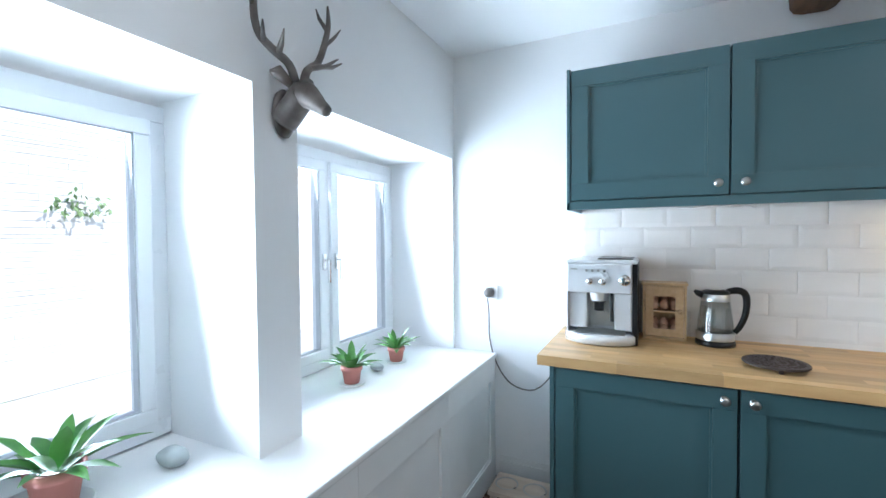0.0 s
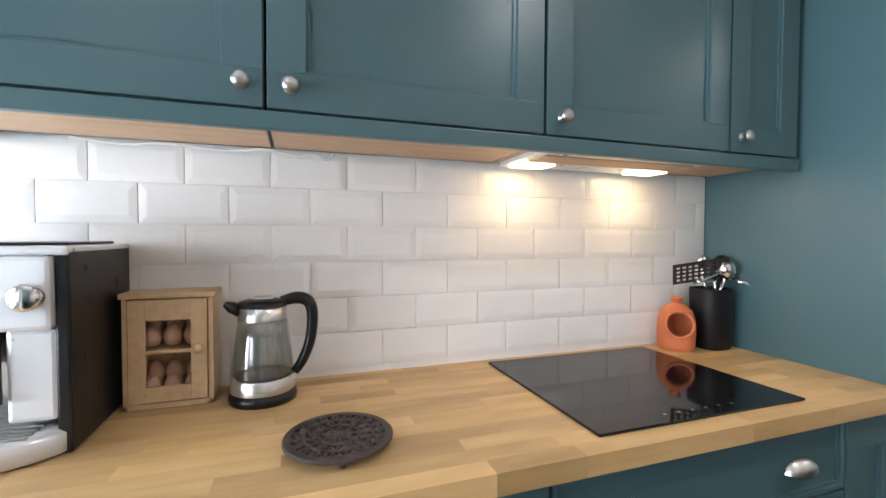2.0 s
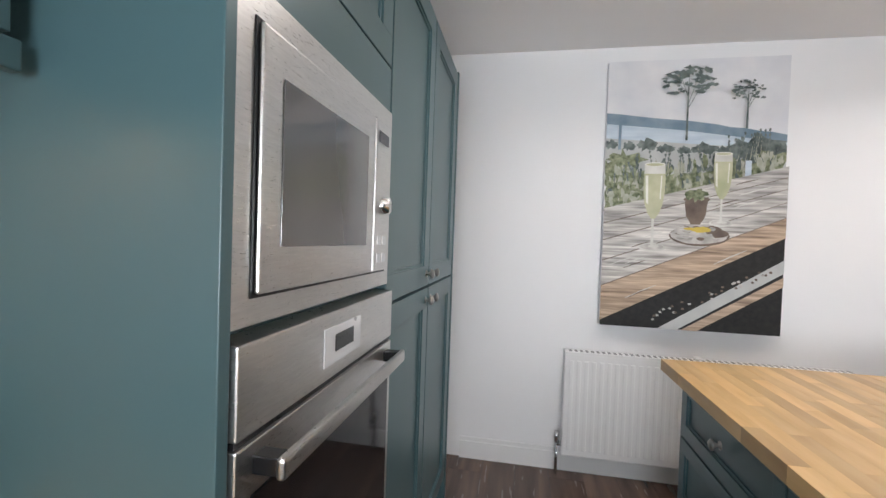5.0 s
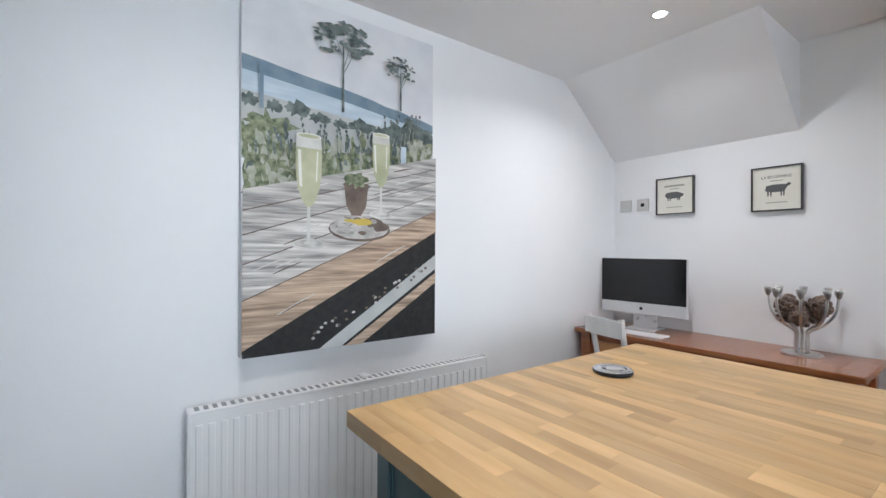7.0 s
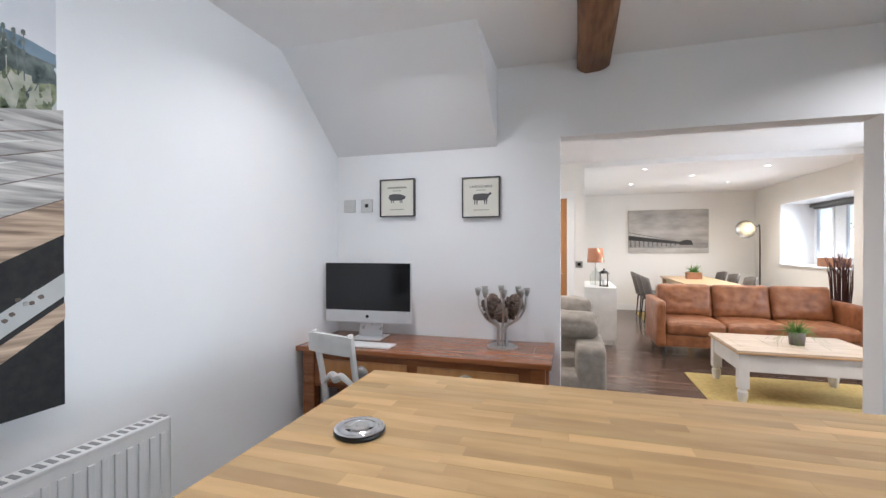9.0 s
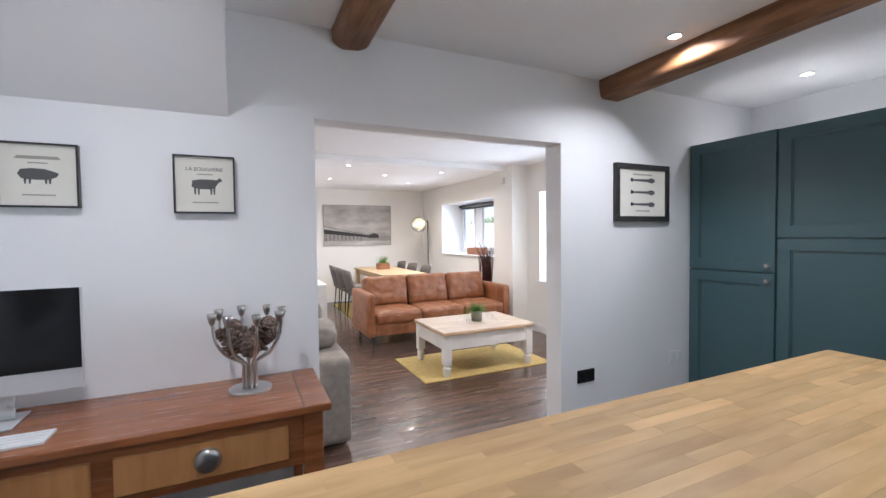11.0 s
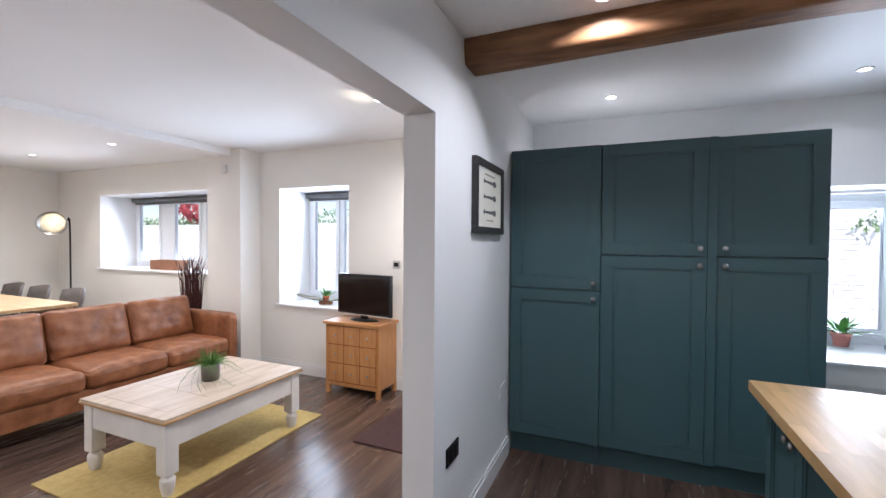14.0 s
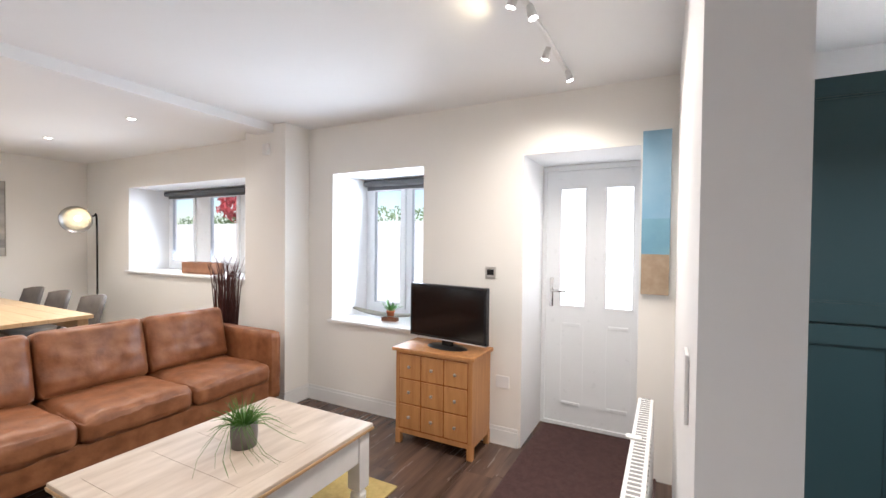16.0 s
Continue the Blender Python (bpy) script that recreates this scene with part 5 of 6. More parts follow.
for sy in (-1, 1):
    part("apron", B(-TX + .09, TX - .09, sy * (TY2 - .035) - .01, sy * (TY2 - .035) + .01, .27, .425, .003), M_wpaint, ct)
for sx in (-1, 1):
    part("apron", B(sx * (TX - .035) - .01, sx * (TX - .035) + .01, -TY2 + .09, TY2 - .09, .27, .425, .003), M_wpaint, ct)


def grassy(name, label, x, y, z, pot, s, n, spread, seed):
    random.seed(seed); t = thing(name, x, y, z, label, "plant"); part("pot", pot[0], pot[1], t, smooth=pot[2])
    bm = bmesh.new()
    for i in range(n):
        a = random.uniform(0, 6.28); L = s * random.uniform(.5, 1.2); up = random.uniform(.5, 1.45); r0 = random.uniform(0, .04)
        pts = [(r0 * math.cos(a) + L * f * math.cos(up) * spread * math.cos(a), r0 * math.sin(a) + L * f * math.cos(up) * spread * math.sin(a), pot[3] + L * f * math.sin(up) - .6 * L * f * f * (1.2 - up * .6)) for f in (0, .35, .7, 1)]
        tube(pts, [.0022, .002, .0015, .0006], 3, bm)
    part("grass_blades", bm, M_grass, t, "green grass-like leaves")["kind"] = "stuff"


grassy("grass_plant", "spiky grass plant in a grey pot on the coffee table", 1.10, -3.36, .469, (lathe([(0, 0), (.056, 0), (.062, .06), (.06, .115), (.054, .115), (.054, .10), (0, .10)], 24), M_greychair, True, .10), .16, 150, 1.0, 3)
random.seed(12); tb2 = bmesh.new()
for i in range(22):
    a = random.uniform(0, 6.28); L = random.uniform(.18, .32); tube([(0, 0, .11), (.4 * L * math.cos(a), .4 * L * math.sin(a), .12), (.8 * L * math.cos(a + .2), .8 * L * math.sin(a + .2), .05), (L * math.cos(a + .35), L * math.sin(a + .35), .01)], [.0015, .0013, .001, .0006], 3, tb2)
t = bpy.data.objects["grass_plant"]; part("trailing_stem", tb2, M_grass, t, "thin trailing stems")["kind"] = "stuff"


def puffy(x0, x1, y0, y1, z0, z1, r=.05, seed=0, sag=.02, cuts=9, crease=0.0):
    """A stuffed cushion: rounded box with swell, puckered edges and creases."""
    bm = bmesh.new(); cx, cy, cz = (x0 + x1) / 2, (y0 + y1) / 2, (z0 + z1) / 2; hx, hy, hz = (x1 - x0) / 2, (y1 - y0) / 2, (z1 - z0) / 2
    bmesh.ops.create_cube(bm, size=2); bmesh.ops.subdivide_edges(bm, edges=bm.edges[:], cuts=cuts, use_grid_fill=True)
    flat = hz <= min(hx, hy)
    for v in bm.verts:
        c = v.co.copy(); d = Vector((c.x * hx, c.y * hy, c.z * hz)); inner = Vector((max(-hx + r, min(hx - r, d.x)), max(-hy + r, min(hy - r, d.y)), max(-hz + r, min(hz - r, d.z))))
        off = d - inner
        if off.length > 1e-6:
            d = inner + off.normalized() * min(off.length, r)
        e = c.y if flat else c.z
        sw = (1 - c.x ** 4) * (1 - e ** 4)
        n = noise.noise((c.x * 3 + seed, c.y * 3, c.z * 3 + seed)) * .012
        if crease:
            edge = max(abs(c.x), abs(e)) ** 2
            n += crease * (.35 + edge) * (abs(noise.noise((d.x * 26 + seed, d.y * 9, d.z * 9 + seed))) - .25) + crease * .8 * (abs(noise.noise((d.x * 8 - seed, d.y * 14, d.z * 14))) - .2)
        if flat:
            d.z += math.copysign(sag * sw, c.z) + n
        else:
            d.y += math.copysign(sag * sw, c.y) + n
        v.co = d + Vector((cx, cy, cz))
    return bm


sofa = thing("sofa", 0, 0, 0, "tan leather three-seater sofa with soft worn cushions", "sofa")
SX0, SX1, SF, SB = -.06, 2.06, -4.42, -5.30
part("base", B(SX0 + .10, SX1 - .10, SB + .06, SF - .02, .15, .31, .025), M_leather, sofa, smooth=False)
for x0, x1 in ((SX0, SX0 + .11), (SX1 - .11, SX1)):
    part("arm", puffy(x0, x1, SB + .02, SF, .14, .695, .03, 3, .0), M_leather, sofa, smooth=True)
part("back", puffy(SX0 + .10, SX1 - .10, SB, SB + .16, .15, .70, .05, 4, .0), M_leather, sofa, smooth=True)
sw_ = (SX1 - SX0 - .22) / 3
for i in range(3):
    x0 = SX0 + .11 + i * sw_
    part("seat_cushion", puffy(x0 + .003, x0 + sw_ - .003, SB + .22, SF + .02, .30, .45, .05, i * 3 + 1, .022, 26, .008), M_leather, sofa, smooth=True)
    bm = puffy(x0 + .004, x0 + sw_ - .004, -.09, .09, -.215, .21, .05, i * 5 + 2, .035, 26, .008)
    bmesh.ops.transform(bm, matrix=pose(0, SB + .25, .645, 14), verts=bm.verts)
    part("back_cushion", bm, M_leather, sofa, smooth=True)
for x in (SX0 + .1, SX1 - .1):
    for y in (SB + .1, SF - .1):
        part("leg", lathe([(.018, 0), (.028, .15)], 10, pose(x, y, 0)), M_frame, sofa, "dark wooden leg")

gs = thing("armchair_sofa", 0, 0, 0, "taupe grey fabric sofa with loose cushions", "sofa")
GX0, GX1, GY0, GY1 = 2.82, 4.4, -2.95, -2.05
part("base", puffy(GX0, GX1, GY0, GY1, .05, .42, .05, 1, 0), M_greyfab, gs, smooth=True)
part("arm", puffy(GX0 - .02, GX0 + .20, GY0, GY1, .04, .62, .035, 2, 0), M_greyfab, gs, smooth=True)
part("back", puffy(GX0 + .05, GX1, GY0 - .02, GY0 + .22, .2, .90, .07, 6, .02), M_greyfab, gs, smooth=True)
bm = puffy(GX0 + .02, GX0 + .55, -.08, .08, -.10, .10, .06, 9, .03); bmesh.ops.transform(bm, matrix=pose(0, GY1 - .35, .72, 60), verts=bm.verts)
part("cushion", bm, M_greyfab, gs, smooth=True)

chest = thing("drawer_chest", -.43, -3.31, 0, "honey pine chest with nine small drawers", "chest")
# a thin dark sheet behind the drawers puts shade into their gaps by colour
part("body", B(0, .32, 0, .60, .075, .665, .003), M_pine, chest); part("top", B(-.01, .345, -.02, .62, .665, .69, .005), M_pine, chest); part("drawer_gap_shade", B(.319, .3225, .03, .57, .11, .65, 0), M_mahog, chest, "dark sheet for the shade in the drawer gaps")
for x in (.0, .285):
    for y in (0, .565):
        part("leg", B(x, x + .04, y, y + .04, 0, .10, .003), M_pine, chest)
for r in range(3):
    for c in range(3):
        y0 = .035 + c * .18; z0 = .12 + r * .178
        d = part("drawer", B(.318, .328, y0, y0 + .17, z0, z0 + .168, .003), M_pine, chest); part("knob", lathe([(.006, 0), (.006, .008), (.012, .014), (.009, .02), (0, .021)], 12, pose(.328, y0 + .085, z0 + .085, 0, 90, 0)), M_pewter, d, smooth=True)
tvs = thing("television", -.27, -2.98, .691, "flat black television on the pine chest", "television", "", 82)
part("stand", lathe([(0, .014), (.13, .010), (.15, 0)], 28, Matrix.Diagonal((1.1, .6, 1, 1))), M_black, tvs, smooth=True); part("neck", B(-.04, .04, -.01, .02, .01, .06, .003), M_black, tvs)
part("case", B(-.33, .33, -.02, .025, .05, .445, .006), M_black, tvs); part("screen", B(-.312, .312, -.0215, -.02, .075, .428, 0), M_screen, tvs, "dark glossy screen"); part("lower_strip", B(-.33, .33, -.0215, -.0202, .05, .057, 0), M_silver, tvs)
mt = thing("door_mat", 0, 0, 0, "large dark brown coir door mat", "mat"); part("mat_pile", B(-.93, .66, -2.455, -1.63, .0005, .014, .004), M_brownmat, mt)

fd = thing("door_1", 0, 0, 0, "white composite front door with two frosted glass strips", "door", "", 0, "structure")
DX, DY0, DY1 = -.98, -2.483, -1.747
# the strips emit light themselves, standing in for daylight from outside
M_frost_glow = mat("frosted_glass_glow", (.9, .92, .93), .5, emit=(.95, .98, 1), estr=2.6)
part("leaf", slab("x", DX - .045, DX, DY0 + .03, DY1 - .03, .03, 2.01, ((DY0 + .147, DY0 + .323, .957, 1.867), (DY1 - .251, DY1 - .071, .957, 1.867))), M_upvc, fd)
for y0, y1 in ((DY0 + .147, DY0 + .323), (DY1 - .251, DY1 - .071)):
    part("glass_strip", B(DX - .03, DX - .02, y0, y1, .957, 1.867, 0), M_frost_glow, fd, "frosted glass glowing in place of daylight")
    bm = bmesh.new()
    for qd in ((y0 - .02, y1 + .02, .937, .957), (y0 - .02, y1 + .02, 1.867, 1.887), (y0 - .02, y0, .957, 1.867), (y1, y1 + .02, .957, 1.867)):
        box(bm, DX, DX + .008, *qd, None, .003)
    part("glazing_bead", bm, M_upvc, fd)
    bm = bmesh.new(); z0, z1 = .17, .82
    for qd in ((y0 + .02, y1 - .02, z0, z0 + .028), (y0 + .02, y1 - .02, z1 - .028, z1)):
        box(bm, DX, DX + .010, *qd, None, .005)
    for qd in ((y0, y0 + .008, z0 + .02, z1 - .02), (y1 - .008, y1, z0 + .02, z1 - .02)):
        box(bm, DX, DX + .003, *qd, None, .001)
    part("panel_moulding", bm, M_upvc, fd)
bm = bmesh.new()
for qd in ((DY0, DY0 + .03, .028, 2.012), (DY1 - .03, DY1, .028, 2.012), (DY0, DY1, 2.012, 2.052), (DY0, DY1, 0, .028)):
    box(bm, DX - .06, DX + .012, *qd, None, .003)
part("door_frame", bm, M_upvc, fd)
hb = box(bmesh.new(), DX, DX + .01, DY0 + .060, DY0 + .092, .94, 1.17, None, .004); tube([(DX + .01, DY0 + .076, 1.07), (DX + .05, DY0 + .076, 1.07), (DX + .05, DY0 + .20, 1.07)], .011, 8, hb)
part("door_handle", hb, M_chrome, fd, "chrome lever handle", True)

idr = thing("door_2", 0, 0, 0, "honey oak interior door with lever handle", "door", "", 0, "structure")
part("leaf", B(3.10, 3.84, -4.705, -4.668, .01, 2.015, .002), M_doorwood, idr)
bm = bmesh.new()
for qd in ((3.0, 3.10, 0, 1.99), (3.84, 3.94, 0, 1.99), (3.0, 3.94, 1.99, 2.08)):
    box(bm, qd[0], qd[1], -4.66, -4.645, qd[2], qd[3], None, .004)
part("door_frame", bm, M_trim, idr); part("door_handle", tube([(3.16, -4.668, 1.0), (3.16, -4.62, 1.0), (3.28, -4.62, 1.0)], .010, 8), M_chrome, idr, smooth=True)
plate("thermostat", "square dark wall thermostat on the partition wall", "thermostat", 2.945, -4.66 + .0005, 1.12, 180, .085, .085, M_pewter, (("display", -.02, .02, -.02, .02, M_black),))
plate("thermostat", "square steel room thermostat beside the front door", "thermostat", W + .0065, -2.72, 1.23, 90, .08, .08, M_steel, (("display", -.025, .025, -.02, .02, M_black),))
plate("double_socket", "white double power socket near the pine chest", "socket", W + .0065, -2.62, .45, 90, .10, .086)
plate("light_switch", "white light switch on the divider wall", "switch", 1.30, SL - .0005, 1.12, 0, .086, .16)
sen = thing("alarm_sensor", -.165, -4.72, 2.24, "small white alarm sensor on the pier", "sensor", "", 90); part("body", B(-.03, .03, -.035, 0, -.05, .05, .012), M_white, sen)
radiator("radiator", "white steel radiator beside the living room opening", 1.02, SL - .10, .10, 180, 1.05, .52, 26)
nc = thing("canvas_print", W + .0065, -1.735, 1.14, "narrow canvas print of a beach with blue sky", "picture", "", 90)
M_bsky = mat("beach_sky", (.18, .36, .52), .7, scale=3, alt=(.30, .46, .58)); M_bsea = mat("beach_sea", (.12, .28, .40), .7, scale=5, alt=(.20, .38, .48)); M_bsand = mat("beach_sand", (.30, .22, .15), .7, scale=20, alt=(.40, .31, .22))
part("canvas", B(0, .155, -.03, 0, 0, .99, .003), M_bsky, nc); part("sea", B(.001, .154, -.0312, -.0302, .245, .46, 0), M_bsea, nc); part("sand", B(.001, .154, -.0314, -.0302, .001, .245, 0), M_bsand, nc)

# window sills
sb_ = thing("wooden_bowl", -.62, -3.72, .7525, "shallow weathered wooden boat-shaped bowl on the sill", "bowl", "", 100)
bm = bmesh.new(); rows_ = []
for i in range(11):
    u = -1 + .2 * i; rows_.append([bm.verts.new((u * .36, v * .08 * math.sqrt(max(.02, 1 - u * u)), .035 + .05 * u * u + .02 * v * v)) for v in (-1, -.5, 0, .5, 1)])
for a, b in zip(rows_, rows_[1:]):
    for k in range(4):
        bm.faces.new((a[k], a[k + 1], b[k + 1], b[k]))
bmesh.ops.solidify(bm, geom=bm.faces[:], thickness=.008)
part("dish", bm, M_faint, sb_, smooth=True); part("foot", B(-.07, .07, -.03, .03, 0, .032, .004), M_woodbox, sb_)
leafy("pot_plant", "small spiky aloe in a clay pot in the bowl", -.60, -3.70, .785, .75, 6, 16, False, M_terra, .1)
wb = thing("wooden_trough", -.62, -6.35, 1.0485, "long reddish wooden trough on the window sill", "box", "", 90); 
bm = bmesh.new()
for qd in ((-.28, .28, -.07, -.058, 0, .13), (-.28, .28, .058, .07, 0, .13), (-.28, -.268, -.058, .058, 0, .13), (.268, .28, -.058, .058, 0, .13), (-.268, .268, -.058, .058, 0, .012)):
    box(bm, *qd, None, .002)
part("box", bm, M_woodbox, wb)
vs_ = thing("twig_vase", -.20, -5.32, 0, "tall dark red bundle of dry twigs standing in a vase", "vase")
part("vase", lathe([(0, 0), (.085, 0), (.10, .2), (.115, .42), (.105, .42), (.09, .2), (0, .1)], 24), M_wicker, vs_, smooth=True)
random.seed(2)
for i in range(70):
    a = random.uniform(0, 6.28); rr = .095 * math.sqrt(random.random()); top = random.uniform(.95, 1.2); sp_ = random.uniform(1.1, 1.5)
    bm = tube([(rr * .7 * math.cos(a), rr * .7 * math.sin(a), .12), (rr * math.cos(a), rr * math.sin(a), .6), (rr * sp_ * math.cos(a + .1), rr * sp_ * math.sin(a + .1), top)], [.006, .006, .0035], 5)
    for k in range(3):
        b = a + random.uniform(-1.2, 1.2); L = random.uniform(.04, .09); x0, y0 = rr * sp_ * math.cos(a + .1), rr * sp_ * math.sin(a + .1)
        tube([(x0, y0, top - .01), (x0 + L * .3 * math.cos(b), y0 + L * .3 * math.sin(b), top + L * .6), (x0 + L * .6 * math.cos(b), y0 + L * .6 * math.sin(b), top + L * 1.4)], [.0028, .002, .001], 4, bm)
    part("twig", bm, M_wicker, vs_)

# ---- dining ----
drug = thing("rug", 0, 0, 0, "mustard yellow rug under the dining table", "rug"); part("weave", B(.25, 1.78, -8.3, -5.9, .0005, .012, .004), M_yellow, drug)
tbl = thing("dining_table", .92, -7.20, .012, "long pale oak dining table", "table")
for i in range(5):
    part("top_board", B(-.40 + i * .16, -.241 + i * .16, -1.05, 1.05, .715, .75, .003), M_paleoak, tbl)
for sx in (-1, 1):
    for sy in (-1, 1):
        part("leg", B(sx * .34 - .04, sx * .34 + .04, sy * .96 - .04, sy * .96 + .04, 0, .715, .004), M_paleoak, tbl)
part("apron", B(-.32, -.30, -.95, .95, .62, .715, 0), M_paleoak, tbl); part("apron", B(.30, .32, -.95, .95, .62, .715, 0), M_paleoak, tbl)
dc = thing("dining_chair", .54, -6.70, .012, "grey upholstered dining chair with curved back", "chair", "chairs round the dining table", -90)
part("seat", puffy(-.22, .22, -.22, .22, .42, .50, .035, 1, .01), M_greychair, dc, smooth=True)
bm = bmesh.new(); g = []
for i in range(9):
    u = -1 + .25 * i; g.append([[bm.verts.new((u * (.23 - .02 * v), -.20 - .10 * v + .07 * u * u + w, .46 + .40 * v - .03 * u * u * v)) for v in (0, .25, .5, .75, 1)] for w in (0, -.035)])
for a, b in zip(g, g[1:]):
    for s_ in (0, 1):
        for k in range(4):
            bm.faces.new((a[s_][k], a[s_][k + 1], b[s_][k + 1], b[s_][k]))
    bm.faces.new((a[0][4], a[1][4], b[1][4], b[0][4])); bm.faces.new((a[0][0], a[1][0], b[1][0], b[0][0]))
for e_ in (g[0], g[-1]):
    for k in range(4):
        bm.faces.new((e_[0][k], e_[0][k + 1], e_[1][k + 1], e_[1][k]))
part("backrest", bm, M_greychair, dc, smooth=True)
for x in (-.17, .17):
    for y in (-.17, .17):
        part("leg", tube([(x, y, .43), (x * 1.2, y * 1.2, 0)], [.014, .009], 8), M_blackm, dc)
for y in (-7.43, -8.08):
    copy_thing(dc, pose(.54, y, .012, 0, 0, -90))
for y in (-6.45, -7.05, -7.6):
    copy_thing(dc, pose(1.62, y, .012, 0, 0, 90))
grassy("grass_plant", "bushy green plant in a wooden box on the dining table", .92, -7.45, .763, (B(-.12, .12, -.08, .08, 0, .12, .004), M_woodbox, False, .11), .22, 160, .8, 5)
lampf = thing("floor_lamp", -.32, -8.05, 0, "dark metal studio floor lamp with a lit dish shade", "floor lamp")
part("base", lathe([(0, .025), (.13, .022), (.14, .012), (.14, 0)], 24), M_blackm, lampf, smooth=True); part("pole", tube([(0, 0, .02), (0, 0, 1.60), (.04, .0, 1.72), (.17, .02, 1.73)], .011, 8), M_blackm, lampf, smooth=True)
aim = look((.24, .10, 1.68), (.80, .95, 1.50)); flip = pose(0, 0, 0, 180, 0, 0)
part("shade", lathe([(.03, -.10), (.05, -.06), (.075, -.05), (.13, .03), (.165, .09), (.16, .09), (.125, .035), (.07, -.04), (0, -.05)], 28, aim @ flip), M_pewter, lampf, smooth=True)
part("bulb", lathe([(0, .03), (.025, .022), (.036, .0), (.02, -.035)], 16, aim @ flip), M_glowwarm, lampf, "glowing bulb", True)
spot("floor_lamp_light", Vector((-.32, -8.05, 0)) + aim @ Vector((0, 0, -.10)), Vector((-.32, -8.05, 0)) + aim @ Vector((0, 0, -1)), 14, WARM, 130, .6, .05)
pp = framed("canvas_print", "wide grey canvas print of a long pier over the sea", 1.875, BACK + .001, 1.22, 180, 1.50, .89, .004, M_faint, mat("pier_sky", (.30, .28, .26), .7, scale=2, alt=(.55, .53, .50), stretch=(1, 1, 3)))
shape(pp, [(.005, .10), (1.495, .10), (1.495, .20), (.005, .24)], mat("pier_sea", (.22, .21, .20), .7, scale=8, alt=(.34, .33, .31), stretch=(1, 1, 6)), "sea", -.0188)
shape(pp, [(.005, .26), (1.1, .17), (1.1, .21), (.005, .36)], M_frame, "pier_deck", -.019); shape(pp, [(.005, .42), (1.0, .225), (1.0, .23), (.005, .43)], M_frame, "pier_rail", -.019)
for i in range(12):
    x = .04 + .085 * i; shape(pp, [(x, .11 + i * .004), (x + .014, .11 + i * .004), (x + .014, .30 - i * .009), (x, .30 - i * .009)], M_frame, "pier_post", -.0192); shape(pp, [(x, .3 - i * .009), (x + .005, .3 - i * .009), (x + .005, .42 - i * .0165), (x, .42 - i * .0165)], M_frame, "pier_post", -.0192)
shape(pp, [(.98, .16), (1.22, .16), (1.20, .25), (1.10, .27), (1.0, .24)], M_frame, "pier_head", -.0194)
sbd = thing("sideboard", 2.46, -6.1, 0, "white painted sideboard against the wall", "sideboard"); part("body", B(0, .50, 0, 1.1, .06, .76, .003), M_wpaint, sbd); part("top", B(-.015, .51, -.015, 1.115, .76, .79, .004), M_wpaint, sbd); part("plinth", B(.03, .48, .03, 1.07, 0, .06, 0), M_wpaint, sbd)
for i in range(2):
    d = part("door", B(-.014, -.001, .02 + i * .54, .54 + i * .54, .09, .74, .004), M_wpaint, sbd); part("knob", lathe([(.01, 0), (.014, .014), (0, .02)], 10, pose(-.014, .50 if i == 0 else .60, .45, 0, -90)), M_pewter, d)
tl = thing("table_lamp", 2.70, -5.45, .791, "table lamp with glass base and copper shade", "table lamp")
part("base", lathe([(0, 0), (.07, 0), (.085, .05), (.085, .13), (.05, .19), (.02, .21), (.012, .26)], 20), M_smoke, tl, "glass lamp base", True); part("stem", tube([(0, 0, .0), (0, 0, .36)], .006, 8), M_pewter, tl)
part("shade", lathe([(.12, .33), (.105, .54), (.10, .54), (.115, .33)], 28), M_copper, tl, smooth=True)
ln = thing("lantern", 2.60, -5.22, .791, "small black metal candle lantern", "lantern")
for x in (-.05, .05):
    for y in (-.05, .05):
        part("post", B(x - .004, x + .004, y - .004, y + .004, .01, .18, 0), M_blackm, ln)
part("base", B(-.06, .06, -.06, .06, 0, .012, .002), M_blackm, ln); part("roof", lathe([(.08, .18), (.03, .22), (.012, .225), (.012, .25), (0, .25)], 4), M_blackm, ln); part("candle", lathe([(.025, .012), (.025, .09), (0, .092)], 14), M_white, ln)

# ---- garden beyond the windows ----
random.seed(21)
gw = bpy.data.objects["garden_wall"]; stones = bmesh.new()
zc = -.1
while zc < 3.4:
    h = random.uniform(.035, .09); y = -2.0 + random.uniform(-.2, 0)
    while y < 14:
        L = random.uniform(.12, .42); d = random.uniform(0, .008)
        box(stones, -4.80, -4.785 + d, y + .001, y + L - .001, zc + .003, zc + h - .003, None, 0); y += L
    zc += h
part("stonework", stones, mat("garden_stone_face", (.62, .60, .57), .9, scale=6, alt=(.78, .76, .73), bump=.6, bscale=14), gw, "uneven pale stones")["kind"] = "stuff"
def bush(name, label, x, y, z, sx, sy, sz, m, seed, n=900, ls=.05):
    random.seed(seed); bm = bmesh.new()
    for i in range(n):
        d = Vector((random.gauss(0, 1), random.gauss(0, 1), random.gauss(0, 1))).normalized() * random.uniform(.55, 1.05)
        k = 1 + .35 * noise.noise(d * 2 + Vector((seed, 0, 0))); P = Vector((x + d.x * sx * k, y + d.y * sy * k, z + d.z * sz * k))
        q = Euler((random.uniform(0, 3), random.uniform(0, 3), random.uniform(0, 6))).to_matrix()
        bm.faces.new([bm.verts.new(P + q @ Vector(c) * ls) for c in ((-1, 0, 0), (0, -.5, 0), (1.2, 0, 0), (0, .5, .1))])
    o = obj(name, bm, m); tagged(o, label, "bush", "", "stuff")
bush("wall_bush", "small green plant growing on the garden wall", -4.7, 2.6, 1.75, .08, .30, .16, M_hedge, 3, 70, .035)
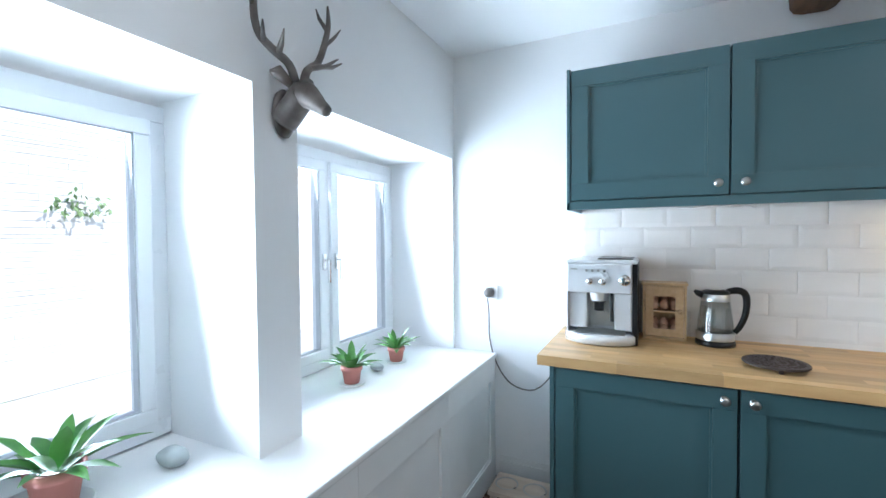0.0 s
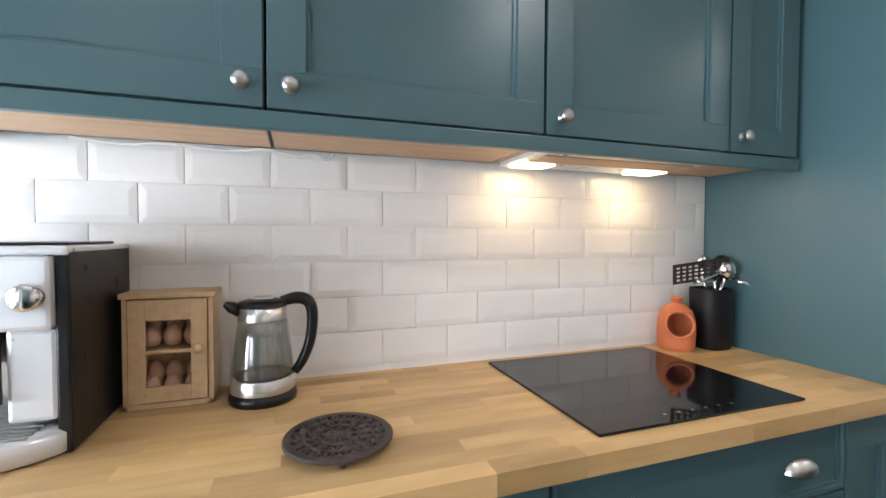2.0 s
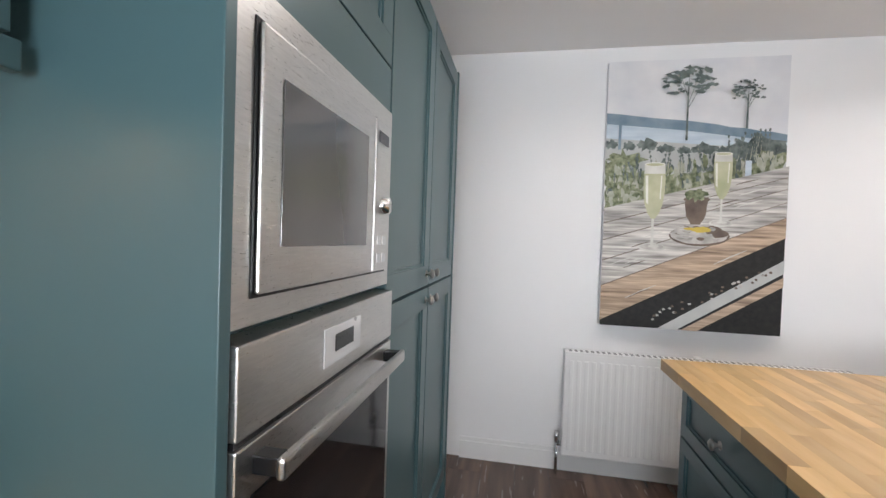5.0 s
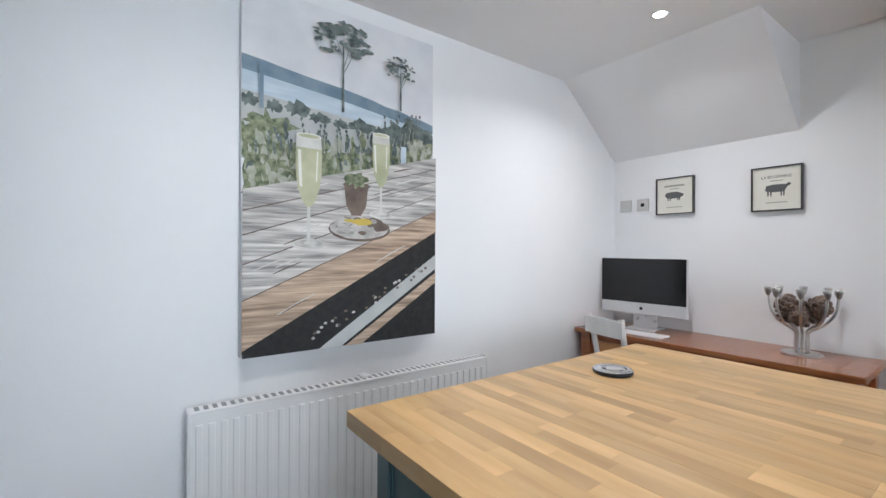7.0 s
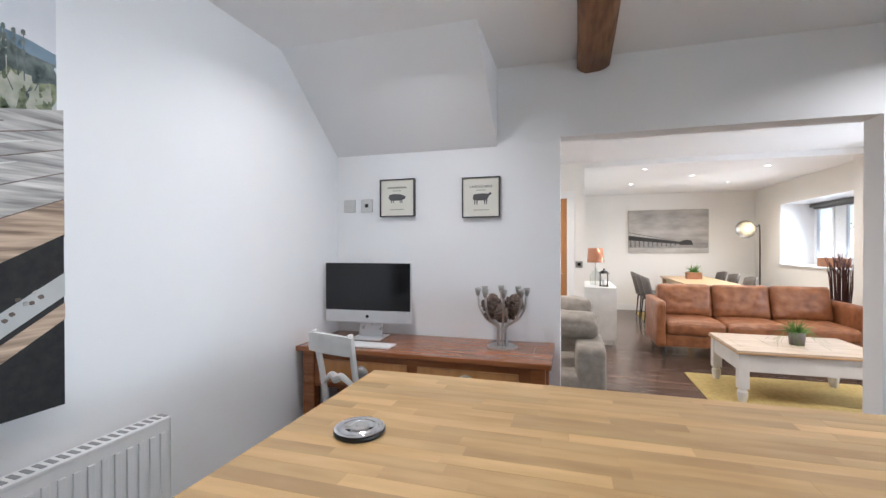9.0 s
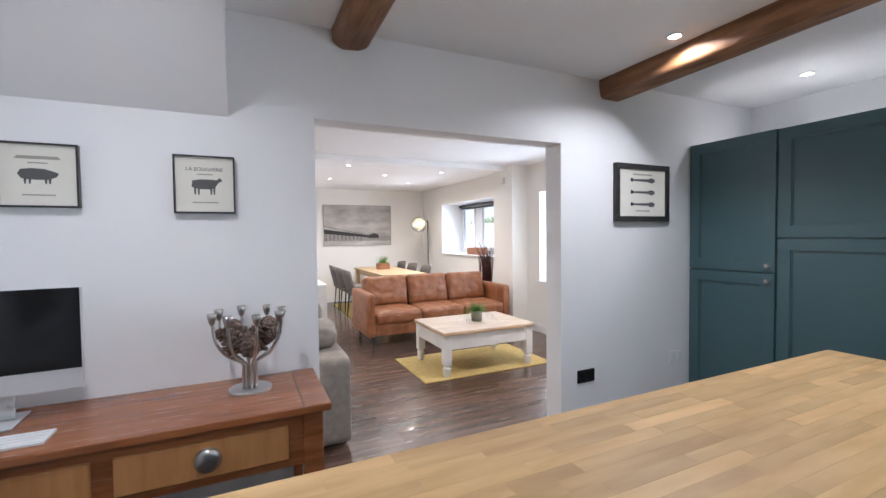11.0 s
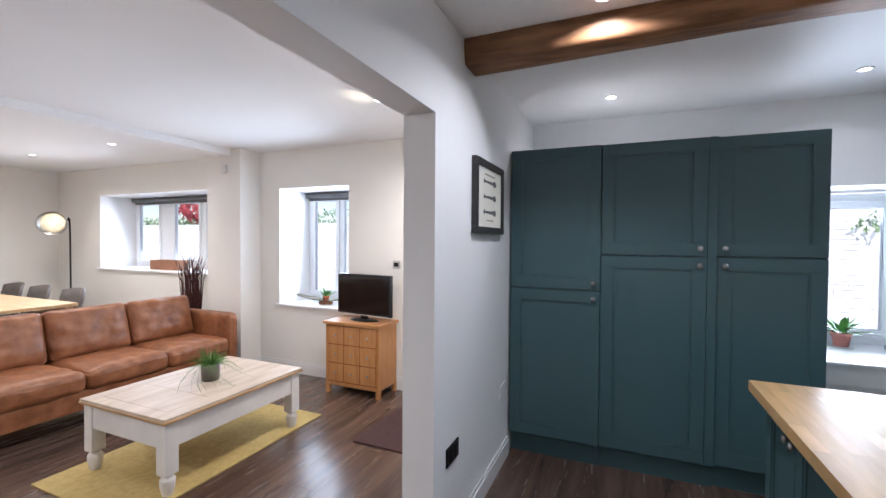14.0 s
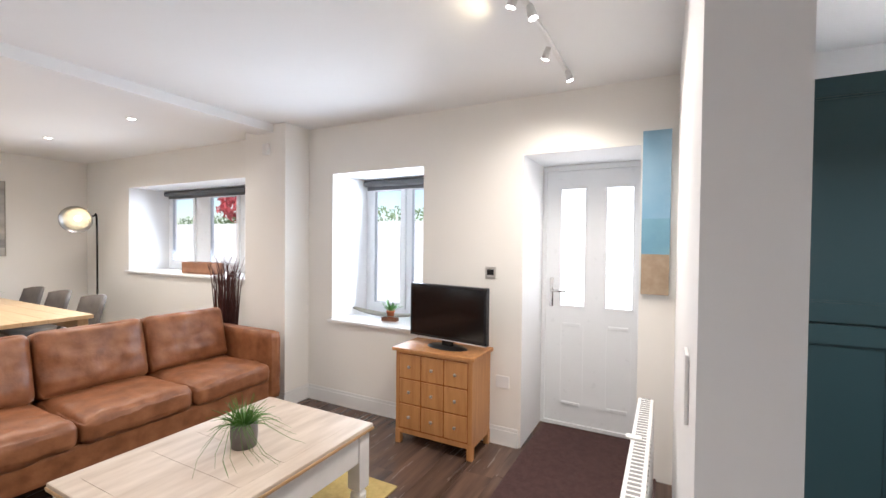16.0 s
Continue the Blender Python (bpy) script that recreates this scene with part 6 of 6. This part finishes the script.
setting("low_garden_wall", B(-5.2, -4.8, -18, -2.21, -.2, 1.85, 0), M_extwall, "pale sunlit low garden wall", cat="wall")
bush("garden_hedge", "green foliage along the top of the low garden wall", -5.6, -9.0, 1.9, .3, 7.0, .32, M_hedge, 5, 2600, .05)
bush("garden_shrub", "red-leaved shrub outside the dining window", -5.4, -12.2, 2.4, .4, .7, .45, M_redleaf, 6, 900, .06)

sa = thing("smoke_alarm", 3.2, -3.93, CE, "round white smoke alarm on the ceiling", "smoke alarm"); part("body", lathe([(.05, 0), (.05, -.02), (.035, -.035), (0, -.037)], 20), M_white, sa, smooth=True)

# ---- pieces: tiles, staves, boards ----
tb = thing("tile_splashback", 0, 0, 0, "white bevelled metro tile splashback", "tiles", "", 0, "structure")
part("grout", B(.285, 2.428, 2.578, NN - .002, .905, 1.535, 0), M_grout, tb)
def tile_mesh(w, h):
    bm = bmesh.new(); g = .0010; b = .019; d = .0050
    lo = [bm.verts.new(c) for c in ((g, 0, g), (w - g, 0, g), (w - g, 0, h - g), (g, 0, h - g))]
    mid = [bm.verts.new((v.co.x, -.003, v.co.z)) for v in lo]
    hi = [bm.verts.new(c) for c in ((b, -d, b), (w - b, -d, b), (w - b, -d, h - b), (b, -d, h - b))]
    for i in range(4):
        j = (i + 1) % 4; bm.faces.new((lo[i], lo[j], mid[j], mid[i])); bm.faces.new((mid[i], mid[j], hi[j], hi[i]))
    bm.faces.new(hi); bmesh.ops.recalc_face_normals(bm, faces=bm.faces)
    me = bpy.data.meshes.new("tile"); bm.to_mesh(me); bm.free(); me.materials.append(M_tile); return me
tcache = {}
for r in range(7):
    z0 = .931 + .1 * (r - 0) if r < 7 else 0
    z1 = min(z0 + .1, 1.53)
    if z1 - z0 < .03:
        continue
    x = .289 - ((.289 - (.978 if r % 2 == 0 else .878)) % .2 and (.2 - ((.978 if r % 2 == 0 else .878) - .289) % .2))
    while x < 2.426:
        a, b = max(x, .289), min(x + .2, 2.426)
        if b - a > .03:
            k = (round(b - a, 3), round(z1 - z0, 3))
            tcache.setdefault(k, None)
            tcache[k] = tcache[k] or tile_mesh(*k)
            o = new("tile", tcache[k]); o.parent = tb; o.location = (a, 2.577, z0)
        x += .2

stave_top("worktop", .195, 2.428, 1.975, NN - .002, .87, .91, "pale oak butcher-block worktop with a squared front edge", 3)
stave_top("island_worktop", IX0, IX1, IY0, IY1, .87, .91, "large oak butcher-block island worktop", 8)

random.seed(5)
fl = thing("floor", 0, 0, 0, "dark brown wood-effect laminate floor boards", "floor", "", 0, "structure"); pc = {}
def boards(x0, x1, y0, y1, wd_=.19, ln_=1.28):
    y = y0
    while y < y1 - .01:
        w = min(wd_, y1 - y); x = x0; first = True
        while x < x1 - .01:
            ln = min(random.uniform(.3, 1.28) if first else ln_, x1 - x); first = False
            k = (round(ln, 2), round(w, 3))
            if k not in pc:
                me = bpy.data.meshes.new("board"); b = box(bmesh.new(), .0008, ln - .0008, .0008, w - .0008, -.004, 0); bmesh.ops.recalc_face_normals(b, faces=b.faces); b.to_mesh(me); b.free(); me.materials.append(M_floor); pc[k] = me
            o = new("board", pc[k]); o.parent = fl; o.location = (x, y, random.uniform(-.0003, .0003)); x += ln
        y += w
boards(W - .55, E, BACK, NN)
